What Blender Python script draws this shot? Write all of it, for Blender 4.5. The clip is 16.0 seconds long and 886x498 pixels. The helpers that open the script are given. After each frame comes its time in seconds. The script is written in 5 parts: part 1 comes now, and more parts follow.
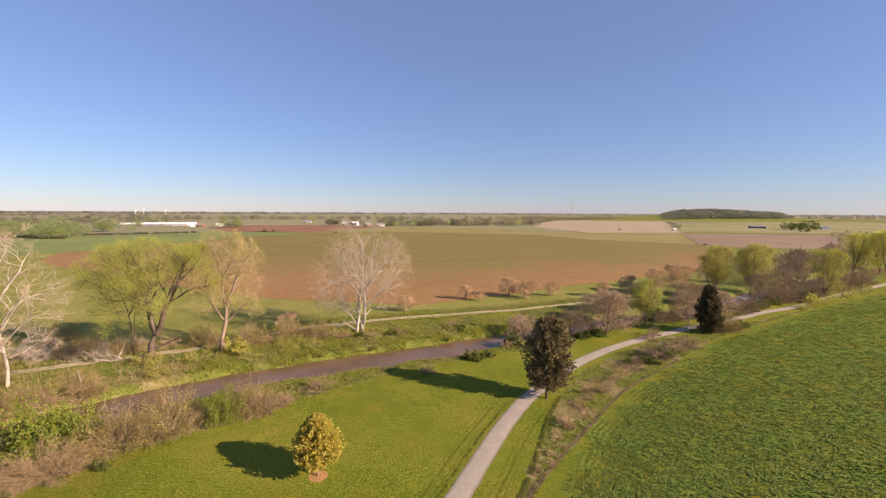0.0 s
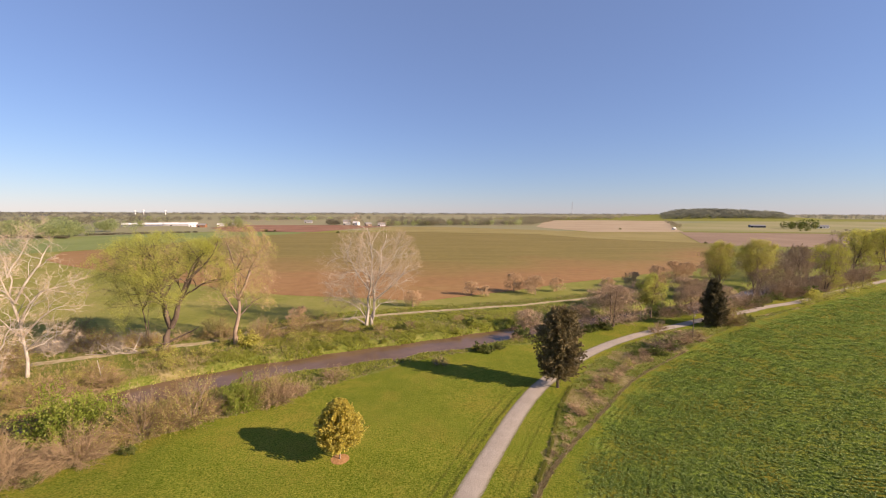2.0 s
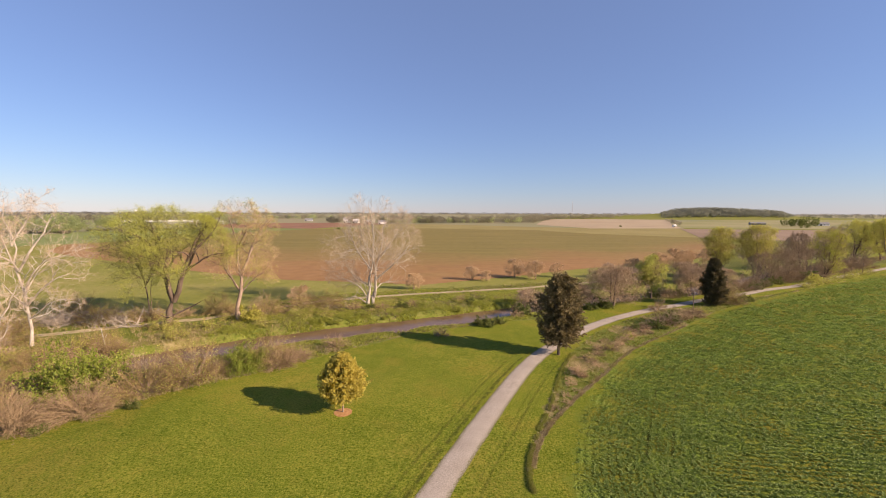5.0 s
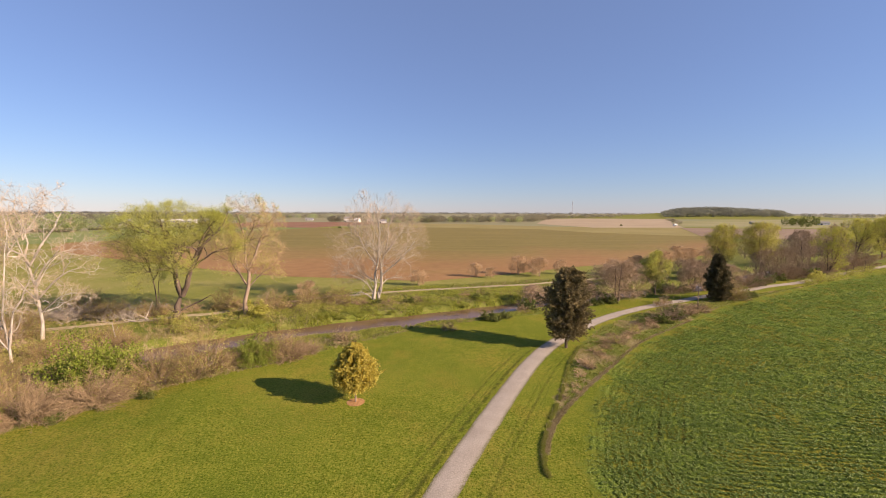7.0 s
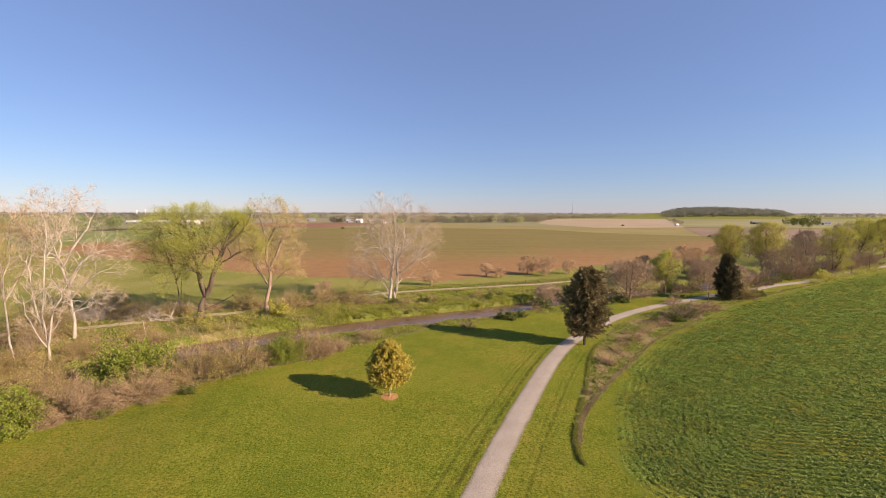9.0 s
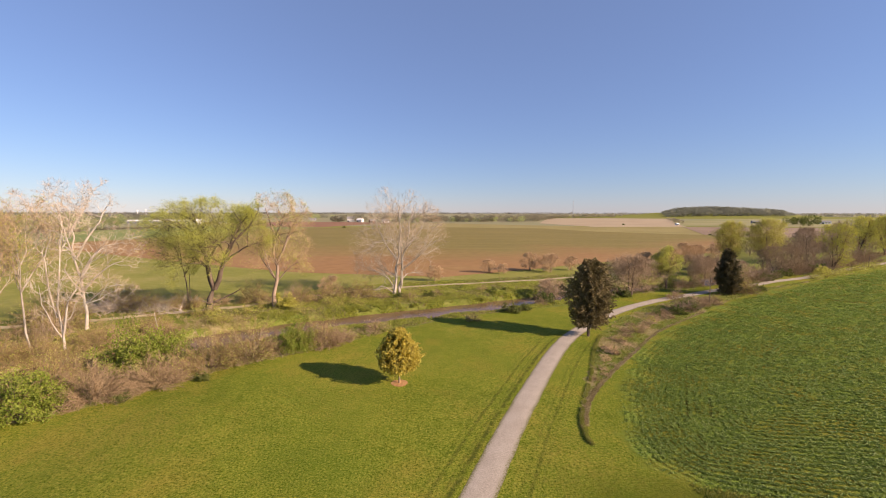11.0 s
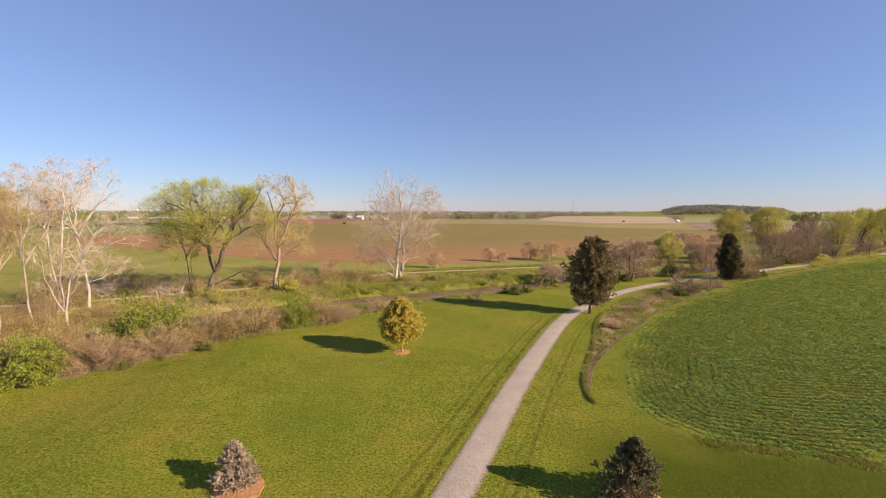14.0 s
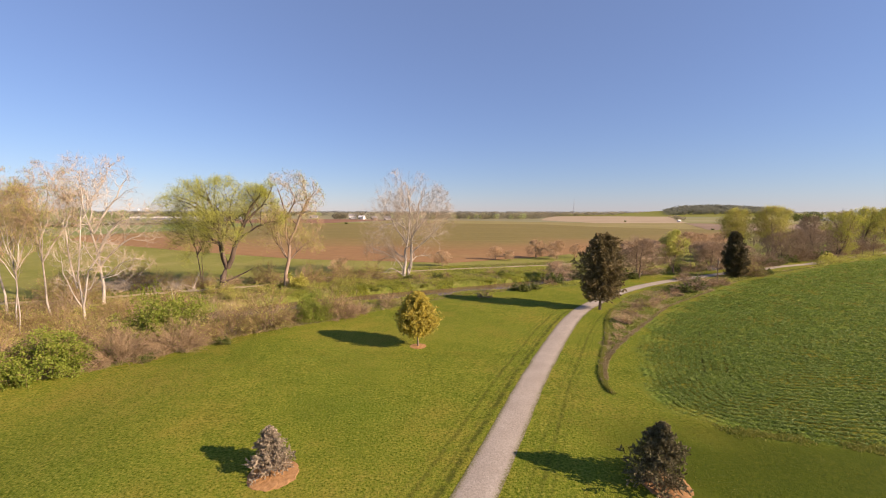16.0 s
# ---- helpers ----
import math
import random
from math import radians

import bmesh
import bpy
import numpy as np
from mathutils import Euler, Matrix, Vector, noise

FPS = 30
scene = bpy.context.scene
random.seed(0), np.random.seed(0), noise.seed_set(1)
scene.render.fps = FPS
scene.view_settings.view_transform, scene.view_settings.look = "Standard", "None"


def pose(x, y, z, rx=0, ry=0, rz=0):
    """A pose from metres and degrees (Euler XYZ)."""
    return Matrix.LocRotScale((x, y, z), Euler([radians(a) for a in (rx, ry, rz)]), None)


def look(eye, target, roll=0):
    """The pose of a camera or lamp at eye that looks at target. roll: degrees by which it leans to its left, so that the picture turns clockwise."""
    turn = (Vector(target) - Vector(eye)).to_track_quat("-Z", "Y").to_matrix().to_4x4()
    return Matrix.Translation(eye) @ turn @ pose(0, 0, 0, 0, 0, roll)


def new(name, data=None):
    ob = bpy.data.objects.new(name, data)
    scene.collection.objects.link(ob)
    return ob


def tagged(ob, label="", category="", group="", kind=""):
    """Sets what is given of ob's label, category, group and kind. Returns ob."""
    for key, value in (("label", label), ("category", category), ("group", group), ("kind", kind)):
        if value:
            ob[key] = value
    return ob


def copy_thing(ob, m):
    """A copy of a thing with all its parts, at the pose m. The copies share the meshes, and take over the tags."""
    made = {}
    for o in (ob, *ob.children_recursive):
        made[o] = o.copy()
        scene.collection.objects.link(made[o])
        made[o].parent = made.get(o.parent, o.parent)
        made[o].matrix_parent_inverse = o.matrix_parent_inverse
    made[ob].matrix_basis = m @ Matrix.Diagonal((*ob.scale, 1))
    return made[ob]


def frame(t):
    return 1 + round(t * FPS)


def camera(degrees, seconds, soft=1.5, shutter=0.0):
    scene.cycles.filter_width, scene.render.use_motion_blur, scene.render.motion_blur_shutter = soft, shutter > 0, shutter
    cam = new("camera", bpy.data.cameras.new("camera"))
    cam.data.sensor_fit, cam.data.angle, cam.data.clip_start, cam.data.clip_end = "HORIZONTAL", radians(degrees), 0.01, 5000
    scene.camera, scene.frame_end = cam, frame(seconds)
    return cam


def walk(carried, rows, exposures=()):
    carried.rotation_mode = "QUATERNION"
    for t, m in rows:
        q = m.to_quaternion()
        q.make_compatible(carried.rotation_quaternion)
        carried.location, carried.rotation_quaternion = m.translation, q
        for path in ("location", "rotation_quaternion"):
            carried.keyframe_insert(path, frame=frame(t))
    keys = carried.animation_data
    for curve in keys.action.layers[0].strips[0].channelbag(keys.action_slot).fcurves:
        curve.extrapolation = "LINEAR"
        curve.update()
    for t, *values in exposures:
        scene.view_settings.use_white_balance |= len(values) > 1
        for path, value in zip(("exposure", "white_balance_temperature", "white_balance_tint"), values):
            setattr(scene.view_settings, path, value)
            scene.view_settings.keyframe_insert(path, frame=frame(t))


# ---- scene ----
cam = camera(94.8, 16.0, soft=1.0)
PATH = [
    (0, (-0.517, 0.052, 31.683), (-0.513, 2.043, 31.495), 0.3),
    (0.5, (-1.366, -0.379, 31.71), (-1.361, 1.612, 31.524), 0.2),
    (1, (-2.055, -0.93, 31.654), (-2.049, 1.061, 31.469), 0.2),
    (1.5, (-2.548, -1.174, 31.134), (-2.542, 0.817, 30.948), 0.2),
    (2, (-2.807, -1.446, 30.378), (-2.801, 0.545, 30.192), 0.2),
    (2.5, (-2.934, -1.687, 29.456), (-2.928, 0.304, 29.271), 0.2),
    (3, (-2.956, -1.903, 28.458), (-2.95, 0.088, 28.273), 0.2),
    (3.5, (-2.977, -2.082, 27.407), (-2.972, -0.091, 27.224), 0.2),
    (4, (-2.978, -2.284, 26.388), (-2.973, -0.292, 26.204), 0.2),
    (6.5, (-3.56, -2.719, 23.841), (-3.555, -0.727, 23.657), 0.2),
    (7, (-4.481, -3.028, 23.822), (-4.476, -1.037, 23.637), 0.2),
    (7.5, (-5.404, -3.385, 23.899), (-5.398, -1.394, 23.713), 0.2),
    (8, (-6.421, -3.879, 24.005), (-6.415, -1.887, 23.819), 0.2),
    (8.5, (-7.481, -4.49, 24.04), (-7.475, -2.499, 23.854), 0.1),
    (9, (-8.425, -5.159, 24.047), (-8.42, -3.167, 23.863), 0.1),
    (11.5, (-9.596, -6.778, 22.259), (-9.592, -4.786, 22.075), 0.1),
    (12, (-9.671, -6.964, 21.622), (-9.666, -4.973, 21.437), 0.1),
    (12.5, (-9.724, -7.031, 20.92), (-9.72, -5.039, 20.733), 0.2),
    (13, (-9.766, -7.071, 20.179), (-9.762, -5.08, 19.991), 0.1),
    (13.5, (-9.802, -7.062, 19.48), (-9.798, -5.071, 19.292), 0.1),
    (14, (-9.842, -7.033, 18.888), (-9.838, -5.042, 18.7), 0.1),
    (14.5, (-10.054, -7.123, 18.535), (-10.051, -5.132, 18.347), 0.2),
    (15, (-10.591, -7.34, 18.374), (-10.587, -5.349, 18.186), 0.2),
    (15.5, (-11.222, -7.581, 18.267), (-11.22, -5.59, 18.08), 0.2),
    (16, (-11.93, -7.869, 18.293), (-11.928, -5.878, 18.106), 0.1),
]
walk(cam, [(t, look(eye, target, roll)) for t, eye, target, roll in PATH], ((0.0, 1.155, 6800.0, 26.0), (16.0, 1.155, 6800.0, 26.0)))

# ---- world, sun, exposure ----
SUN_AZ, SUN_EL = radians(112.0), radians(24.5)
SUN_DIR = Vector((math.sin(SUN_AZ) * math.cos(SUN_EL), math.cos(SUN_AZ) * math.cos(SUN_EL), math.sin(SUN_EL)))
world = bpy.data.worlds.new("sky")
scene.world = world
world.use_nodes = True
wn, wl = world.node_tree.nodes, world.node_tree.links
sky = wn.new("ShaderNodeTexSky")
sky.sky_type, sky.sun_disc = "NISHITA", False
sky.sun_elevation, sky.sun_rotation = SUN_EL, SUN_AZ
sky.altitude, sky.air_density, sky.dust_density, sky.ozone_density = 600.0, 1.2, 0.0, 6.5
cool = wn.new("ShaderNodeMix")
cool.data_type, cool.blend_type = "RGBA", "MULTIPLY"
cool.inputs[0].default_value, cool.inputs[7].default_value = 1.0, (0.965, 0.988, 1.02, 1.0)
wl.new(sky.outputs[0], cool.inputs[6])
haze = wn.new("ShaderNodeMix")
haze.data_type = "RGBA"
haze.inputs[0].default_value, haze.inputs[7].default_value = 0.35, (2.1, 3.05, 4.95, 1.0)
wl.new(cool.outputs[2], haze.inputs[6])
wl.new(haze.outputs[2], wn["Background"].inputs[0])
wn["Background"].inputs[1].default_value = 0.060
sun = new("sun", bpy.data.lights.new("sun", "SUN"))
sun.data.energy, sun.data.angle, sun.data.color = 4.8, radians(0.53), (1.0, 0.84, 0.62)
sun.matrix_world = look(SUN_DIR * 300, (0, 0, 0))


# ---- node helpers and materials ----
class Nodes:
    def __init__(self, name, rough=0.8):
        self.m = bpy.data.materials.new(name)
        self.m.use_nodes = True
        self.n, self.l = self.m.node_tree.nodes, self.m.node_tree.links
        self.b = self.n["Principled BSDF"]
        self.b.inputs["Roughness"].default_value = rough
        self.b.inputs["Specular IOR Level"].default_value = 0.25

    def put(self, sock, v):
        if hasattr(v, "is_linked"):
            self.l.new(v, sock)
        elif isinstance(v, (tuple, list)):
            sock.default_value = (*v, 1.0) if len(v) == 3 and len(sock.default_value) == 4 else v
        else:
            sock.default_value = v

    def node(self, kind, out, ins=(), **props):
        nd = self.n.new(kind)
        for k, v in props.items():
            if k == "operation":
                nd.operation = v
            elif k == "dims":
                nd.noise_dimensions = v
            elif k == "attribute":
                nd.attribute_name = v
            elif k == "mode":
                nd.blend_type = v
            elif k == "feature":
                nd.feature = v
        for k, v in dict(ins).items():
            self.put(nd.inputs[k], v)
        return nd.outputs[out]

    def pos(self):
        return self.node("ShaderNodeNewGeometry", "Position")

    def local(self):
        return self.node("ShaderNodeTexCoord", "Object")

    def scaled(self, vec, k):
        return self.node("ShaderNodeVectorMath", 0, {0: vec, 1: k}, operation="MULTIPLY")

    def noise(self, vec, scale, detail=3.0, rough=0.55):
        return self.node("ShaderNodeTexNoise", 0, {"Vector": vec, "Scale": scale, "Detail": detail, "Roughness": rough})

    def math(self, op, a, b=0.0):
        return self.node("ShaderNodeMath", 0, {0: a, 1: b}, operation=op)

    def ramp(self, f, stops):
        nd = self.n.new("ShaderNodeValToRGB")
        cr = nd.color_ramp
        while len(cr.elements) < len(stops):
            cr.elements.new(0.5)
        for e, (p, c) in zip(cr.elements, stops):
            e.position, e.color = p, (*c, 1.0) if len(c) == 3 else c
        self.put(nd.inputs[0], f)
        return nd.outputs[0]

    def grey(self, f, lo, hi):
        nd = self.n.new("ShaderNodeMapRange")
        self.put(nd.inputs[0], f)
        nd.inputs[1].default_value, nd.inputs[2].default_value = lo, hi
        return nd.outputs[0]

    def mix(self, f, a, b, mode="MIX"):
        nd = self.n.new("ShaderNodeMix")
        nd.data_type, nd.blend_type = "RGBA", mode
        self.put(nd.inputs[0], f), self.put(nd.inputs[6], a), self.put(nd.inputs[7], b)
        return nd.outputs[2]

    def bump(self, f, strength, dist):
        nd = self.n.new("ShaderNodeBump")
        nd.inputs["Strength"].default_value, nd.inputs["Distance"].default_value = strength, dist
        self.put(nd.inputs["Height"], f)
        self.l.new(nd.outputs[0], self.b.inputs["Normal"])
        return nd.outputs[0]

    def colour(self, c):
        self.put(self.b.inputs["Base Color"], c)
        return self


def foliage(name, a, b, c, translucent=0.3, rough=0.6):
    """Leaves or twig tips: every leaf its own tone, with broad patches over the crown."""
    k = Nodes(name, rough)
    isl = k.node("ShaderNodeNewGeometry", "Random Per Island")
    obr = k.node("ShaderNodeObjectInfo", "Random")
    patch = k.noise(k.pos(), 0.35, 2.0)
    f = k.math("ADD", k.math("MULTIPLY", isl, 0.55), k.math("MULTIPLY", patch, 0.5))
    f = k.math("ADD", f, k.math("MULTIPLY", k.math("SUBTRACT", obr, 0.5), 0.18))
    col = k.ramp(f, [(0.15, a), (0.5, b), (0.9, c)])
    k.colour(col)
    tr = k.n.new("ShaderNodeBsdfTranslucent")
    k.put(tr.inputs[0], col)
    ms = k.n.new("ShaderNodeMixShader")
    ms.inputs[0].default_value = translucent
    k.l.new(k.b.outputs[0], ms.inputs[1]), k.l.new(tr.outputs[0], ms.inputs[2])
    k.l.new(ms.outputs[0], k.n["Material Output"].inputs[0])
    return k.m


def bark(name, a, b, scale=3.0, stretch=0.25, rough=0.9):
    k = Nodes(name, rough)
    v = k.scaled(k.local(), (1.0, 1.0, stretch))
    big, fine = k.noise(v, scale * 0.4, 3.0), k.noise(v, scale * 5.0, 4.0)
    f = k.math("ADD", k.math("MULTIPLY", big, 0.6), k.math("MULTIPLY", fine, 0.4))
    k.colour(k.ramp(f, [(0.35, a), (0.65, b)]))
    k.bump(fine, 0.5, 0.03)
    return k.m


def soil(name, a, b, c, scale=0.02, rows=0.0, angle=0.0):
    """Open field: broad patches, finer clods and the faint lines of the drill."""
    k = Nodes(name, 0.95)
    p = k.pos()
    broad, mid, fine = k.noise(k.scaled(p, (1, 1, 0)), scale, 3.0), k.noise(p, 0.25, 4.0), k.noise(p, 2.5, 3.0)
    f = k.math("ADD", k.math("MULTIPLY", broad, 0.75), k.math("MULTIPLY", mid, 0.25))
    col = k.ramp(f, [(0.32, a), (0.5, b), (0.68, c)])
    if rows:
        d = k.node("ShaderNodeVectorMath", "Value", {0: p, 1: (math.cos(angle), math.sin(angle), 0)}, operation="DOT_PRODUCT")
        w = k.math("SINE", k.math("MULTIPLY", k.math("ADD", d, k.math("MULTIPLY", mid, 1.5)), rows))
        col = k.mix(k.grey(w, -1, 1), col, k.mix(0.5, col, (0., 0., 0.)))
        col = k.mix(0.6, col, k.ramp(f, [(0.32, a), (0.5, b), (0.68, c)]))
    k.colour(col)
    k.bump(k.math("ADD", mid, fine), 0.6, 0.12)
    return k.m


def sprouting_soil():
    """Bare red soil along the near side that greens over with sprouting crop further out."""
    k = Nodes("sprouting_soil", 0.95)
    p = k.pos()
    sx = k.n.new("ShaderNodeSeparateXYZ")
    k.put(sx.inputs[0], p)
    broad, mid, fine = k.noise(k.scaled(p, (1, 1, 0)), 0.012, 4.0), k.noise(p, 0.2, 4.0), k.noise(p, 2.5, 3.0)
    streak = k.noise(k.scaled(p, (0.012, 0.10, 0)), 1.0, 3.0)
    fold = k.math("MULTIPLY", k.math("ABSOLUTE", k.math("ADD", sx.outputs[0], 9.0)), -0.45)
    d = k.math("ADD", k.math("ADD", sx.outputs[1], fold), k.math("MULTIPLY", k.math("SUBTRACT", broad, 0.5), 190.0))
    d = k.math("ADD", d, k.math("MULTIPLY", k.math("SUBTRACT", streak, 0.5), 60.0))
    red = k.ramp(k.math("ADD", k.math("MULTIPLY", mid, 0.5), k.math("MULTIPLY", broad, 0.5)), [(0.35, (0.211, 0.113, 0.041)), (0.5, (0.254, 0.139, 0.051)), (0.65, (0.289, 0.168, 0.066))])
    green = k.ramp(k.math("ADD", k.math("MULTIPLY", streak, 0.6), k.math("MULTIPLY", mid, 0.4)), [(0.35, (0.138, 0.112, 0.025)), (0.5, (0.169, 0.134, 0.032)), (0.65, (0.203, 0.155, 0.041))])
    k.colour(k.mix(k.grey(d, 150, 240), red, green))
    k.bump(k.math("ADD", mid, fine), 0.6, 0.12)
    return k.m


def painted(name, col, rough=0.6, grime=0.25):
    k = Nodes(name, rough)
    v = k.local()
    f = k.math("ADD", k.math("MULTIPLY", k.noise(v, 0.3, 4.0), 0.6), k.math("MULTIPLY", k.noise(v, 4.0, 3.0), 0.4))
    dark = tuple(x * (1 - grime) for x in col)
    k.colour(k.ramp(f, [(0.35, dark), (0.6, col)]))
    return k.m


def ground_material():
    """Mown lawn, rough bank growth, dry weeds, bare dirt and crop soil by the zones laid out on the sheet."""
    k = Nodes("ground_cover", 0.95)
    k.b.inputs["Specular IOR Level"].default_value = 0.06
    p = k.pos()
    zone = k.node("ShaderNodeAttribute", 0, attribute="zone")
    sep = k.n.new("ShaderNodeSeparateColor")
    k.put(sep.inputs[0], zone)
    zone2 = k.node("ShaderNodeAttribute", 0, attribute="zone_b")
    sep2 = k.n.new("ShaderNodeSeparateColor")
    k.put(sep2.inputs[0], zone2)
    lush = k.node("ShaderNodeAttribute", 3, attribute="zone_b")
    broad, mid = k.noise(p, 0.05, 3.0), k.noise(p, 0.6, 4.0)
    clump, fine = k.noise(p, 2.6, 3.0, 0.65), k.noise(p, 11.0, 2.0, 0.6)
    f = k.math("ADD", k.math("MULTIPLY", broad, 0.45), k.math("ADD", k.math("MULTIPLY", mid, 0.25), k.math("MULTIPLY", clump, 0.3)))
    lawn = k.ramp(f, [(0.38, (0.09, 0.128, 0.01)), (0.5, (0.149, 0.172, 0.017)), (0.62, (0.226, 0.196, 0.03))])
    worn, thick = k.noise(p, 0.13, 4.0, 0.6), k.noise(k.scaled(p, (0.7, 1.0, 1.0)), 0.09, 3.0)
    lawn = k.mix(k.math("MULTIPLY", k.grey(worn, 0.52, 0.68), 0.5), lawn, (0.242, 0.185, 0.029))
    lawn = k.mix(k.math("MULTIPLY", k.grey(thick, 0.5, 0.68), 0.5), lawn, (0.093, 0.137, 0.012))
    blade = k.noise(p, 5.0, 4.0, 0.75)
    lawn = k.mix(k.math("MULTIPLY", k.grey(blade, 0.5, 0.64), 0.95), lawn, (0.044, 0.069, 0.003))
    lawn = k.mix(k.math("MULTIPLY", k.grey(blade, 0.48, 0.32), 0.85), lawn, (0.302, 0.279, 0.046))
    rough = k.ramp(k.math("ADD", k.math("MULTIPLY", mid, 0.5), k.math("MULTIPLY", clump, 0.5)),
                   [(0.34, (0.066, 0.09, 0.011)), (0.5, (0.129, 0.148, 0.027)), (0.66, (0.215, 0.207, 0.062))])
    weeds = k.ramp(k.math("ADD", k.math("MULTIPLY", mid, 0.5), k.math("MULTIPLY", clump, 0.5)),
                   [(0.34, (0.094, 0.098, 0.017)), (0.5, (0.195, 0.164, 0.058)), (0.66, (0.296, 0.242, 0.125))])
    drill = k.node("ShaderNodeAttribute", 2, attribute="drill")
    wander = k.math("ADD", drill, k.math("MULTIPLY", k.math("SUBTRACT", mid, 0.5), 0.9))
    ridge = k.math("SINE", k.math("MULTIPLY", wander, math.tau / 0.78))
    lumps = k.noise(p, 5.0, 3.0, 0.65)
    plants = k.math("ADD", k.math("MULTIPLY", ridge, k.math("MULTIPLY", k.grey(drill, 10.0, 1.0), k.math("MULTIPLY", k.grey(k.noise(p, 0.11, 2.0), 0.42, 0.6), 0.11))), lumps)
    crop = k.ramp(plants, [(0.32, (0.042, 0.056, 0.01)), (0.45, (0.094, 0.138, 0.017)), (0.58, (0.145, 0.199, 0.03)), (0.72, (0.208, 0.251, 0.058))])
    crop = k.mix(k.math("MULTIPLY", k.grey(k.noise(p, 0.16, 4.0), 0.44, 0.66), 0.8), crop, (0.168, 0.144, 0.017))
    rut = k.math("ABSOLUTE", k.math("SUBTRACT", k.math("ABSOLUTE", k.math("SUBTRACT", drill, 8.6)), 1.2))
    rut = k.math("MULTIPLY", k.grey(rut, 0.24, 0.08), k.grey(k.noise(p, 0.12, 2.0), 0.47, 0.56))
    crop = k.mix(k.math("MULTIPLY", rut, 0.6), crop, (0.035, 0.039, 0.009))
    dirt = k.ramp(mid, [(0.35, (0.281, 0.226, 0.125)), (0.65, (0.406, 0.343, 0.218))])
    mead = k.ramp(f, [(0.36, (0.14, 0.156, 0.031)), (0.5, (0.203, 0.203, 0.048)), (0.64, (0.269, 0.234, 0.082))])
    jit = k.math("MULTIPLY", k.math("SUBTRACT", k.math("ADD", k.math("MULTIPLY", clump, 0.5), k.math("MULTIPLY", mid, 0.5)), 0.5), 1.6)

    def soft(s):
        return k.grey(k.math("ADD", s, jit), 0.35, 0.65)
    deep = k.ramp(k.math("ADD", k.math("MULTIPLY", f, 0.5), k.math("MULTIPLY", blade, 0.5)), [(0.36, (0.027, 0.048, 0.004)), (0.5, (0.051, 0.072, 0.005)), (0.64, (0.087, 0.098, 0.011))])
    lawn = k.mix(k.grey(k.math("ADD", lush, k.math("MULTIPLY", jit, 0.6)), 0.1, 0.9), lawn, deep)
    col = k.mix(soft(sep2.outputs[1]), lawn, mead)
    col = k.mix(soft(sep.outputs[0]), col, rough)
    col = k.mix(soft(sep2.outputs[0]), col, crop)
    col = k.mix(soft(sep.outputs[1]), col, weeds)
    col = k.mix(soft(sep.outputs[2]), col, dirt)
    verge = k.math("ADD", k.node("ShaderNodeAttribute", 2, attribute="verge"), k.math("MULTIPLY", k.math("SUBTRACT", mid, 0.5), 0.5))
    wheels = None
    for off, wide, dark in ((2.2, 0.25, 0.8), (2.8, 0.13, 0.4), (3.8, 0.19, 0.55), (4.5, 0.12, 0.25), (-3.0, 0.12, 0.3), (-3.8, 0.18, 0.5), (-4.5, 0.12, 0.25)):
        line = k.math("MULTIPLY", k.grey(k.math("ABSOLUTE", k.math("SUBTRACT", verge, off)), wide * 1.6, wide * 0.4), dark)
        wheels = line if wheels is None else k.math("MAXIMUM", wheels, line)
    wheels = k.math("MULTIPLY", wheels, k.math("MULTIPLY", sep2.outputs[2], k.grey(k.math("ADD", k.math("MULTIPLY", mid, 0.4), k.math("MULTIPLY", k.noise(p, 1.2, 3.0), 0.6)), 0.34, 0.54)))
    col = k.mix(wheels, col, (0.043, 0.053, 0.009))
    k.colour(col)
    turf = k.math("ADD", k.math("MULTIPLY", clump, 0.6), k.math("MULTIPLY", k.math("ADD", fine, blade), 0.4))
    k.bump(k.math("ADD", turf, k.math("MULTIPLY", plants, k.math("MULTIPLY", sep2.outputs[0], 1.1))), 0.7, 0.16)
    return k.m


def gravel_material():
    k = Nodes("crushed_limestone", 0.95)
    p = k.pos()
    mid, fine, grain = k.noise(p, 0.5, 4.0), k.noise(p, 6.0, 3.0), k.noise(p, 30.0, 2.0)
    u = k.node("ShaderNodeAttribute", 2, attribute="across")
    f = k.math("ADD", k.math("MULTIPLY", mid, 0.22), k.math("ADD", k.math("MULTIPLY", fine, 0.4), k.math("MULTIPLY", grain, 0.38)))
    col = k.ramp(f, [(0.34, (0.226, 0.191, 0.148)), (0.5, (0.32, 0.277, 0.222)), (0.66, (0.413, 0.367, 0.3))])
    edge = k.math("ADD", k.math("ABSOLUTE", u), k.math("MULTIPLY", k.math("SUBTRACT", fine, 0.5), 0.9))
    col = k.mix(k.grey(edge, 0.72, 1.0), col, (0.133, 0.125, 0.047))
    k.colour(col)
    k.bump(k.math("ADD", fine, grain), 0.5, 0.03)
    return k.m


def water_material():
    k = Nodes("muddy_water", 0.16)
    p = k.pos()
    k.colour(k.ramp(k.noise(p, 0.15, 3.0), [(0.35, (0.115, 0.072, 0.04)), (0.65, (0.155, 0.098, 0.058))]))
    k.b.inputs["Specular IOR Level"].default_value = 0.36
    k.b.inputs["IOR"].default_value = 1.33
    k.bump(k.noise(k.scaled(p, (1, 2.2, 1)), 1.6, 3.0), 0.12, 0.05)
    return k.m


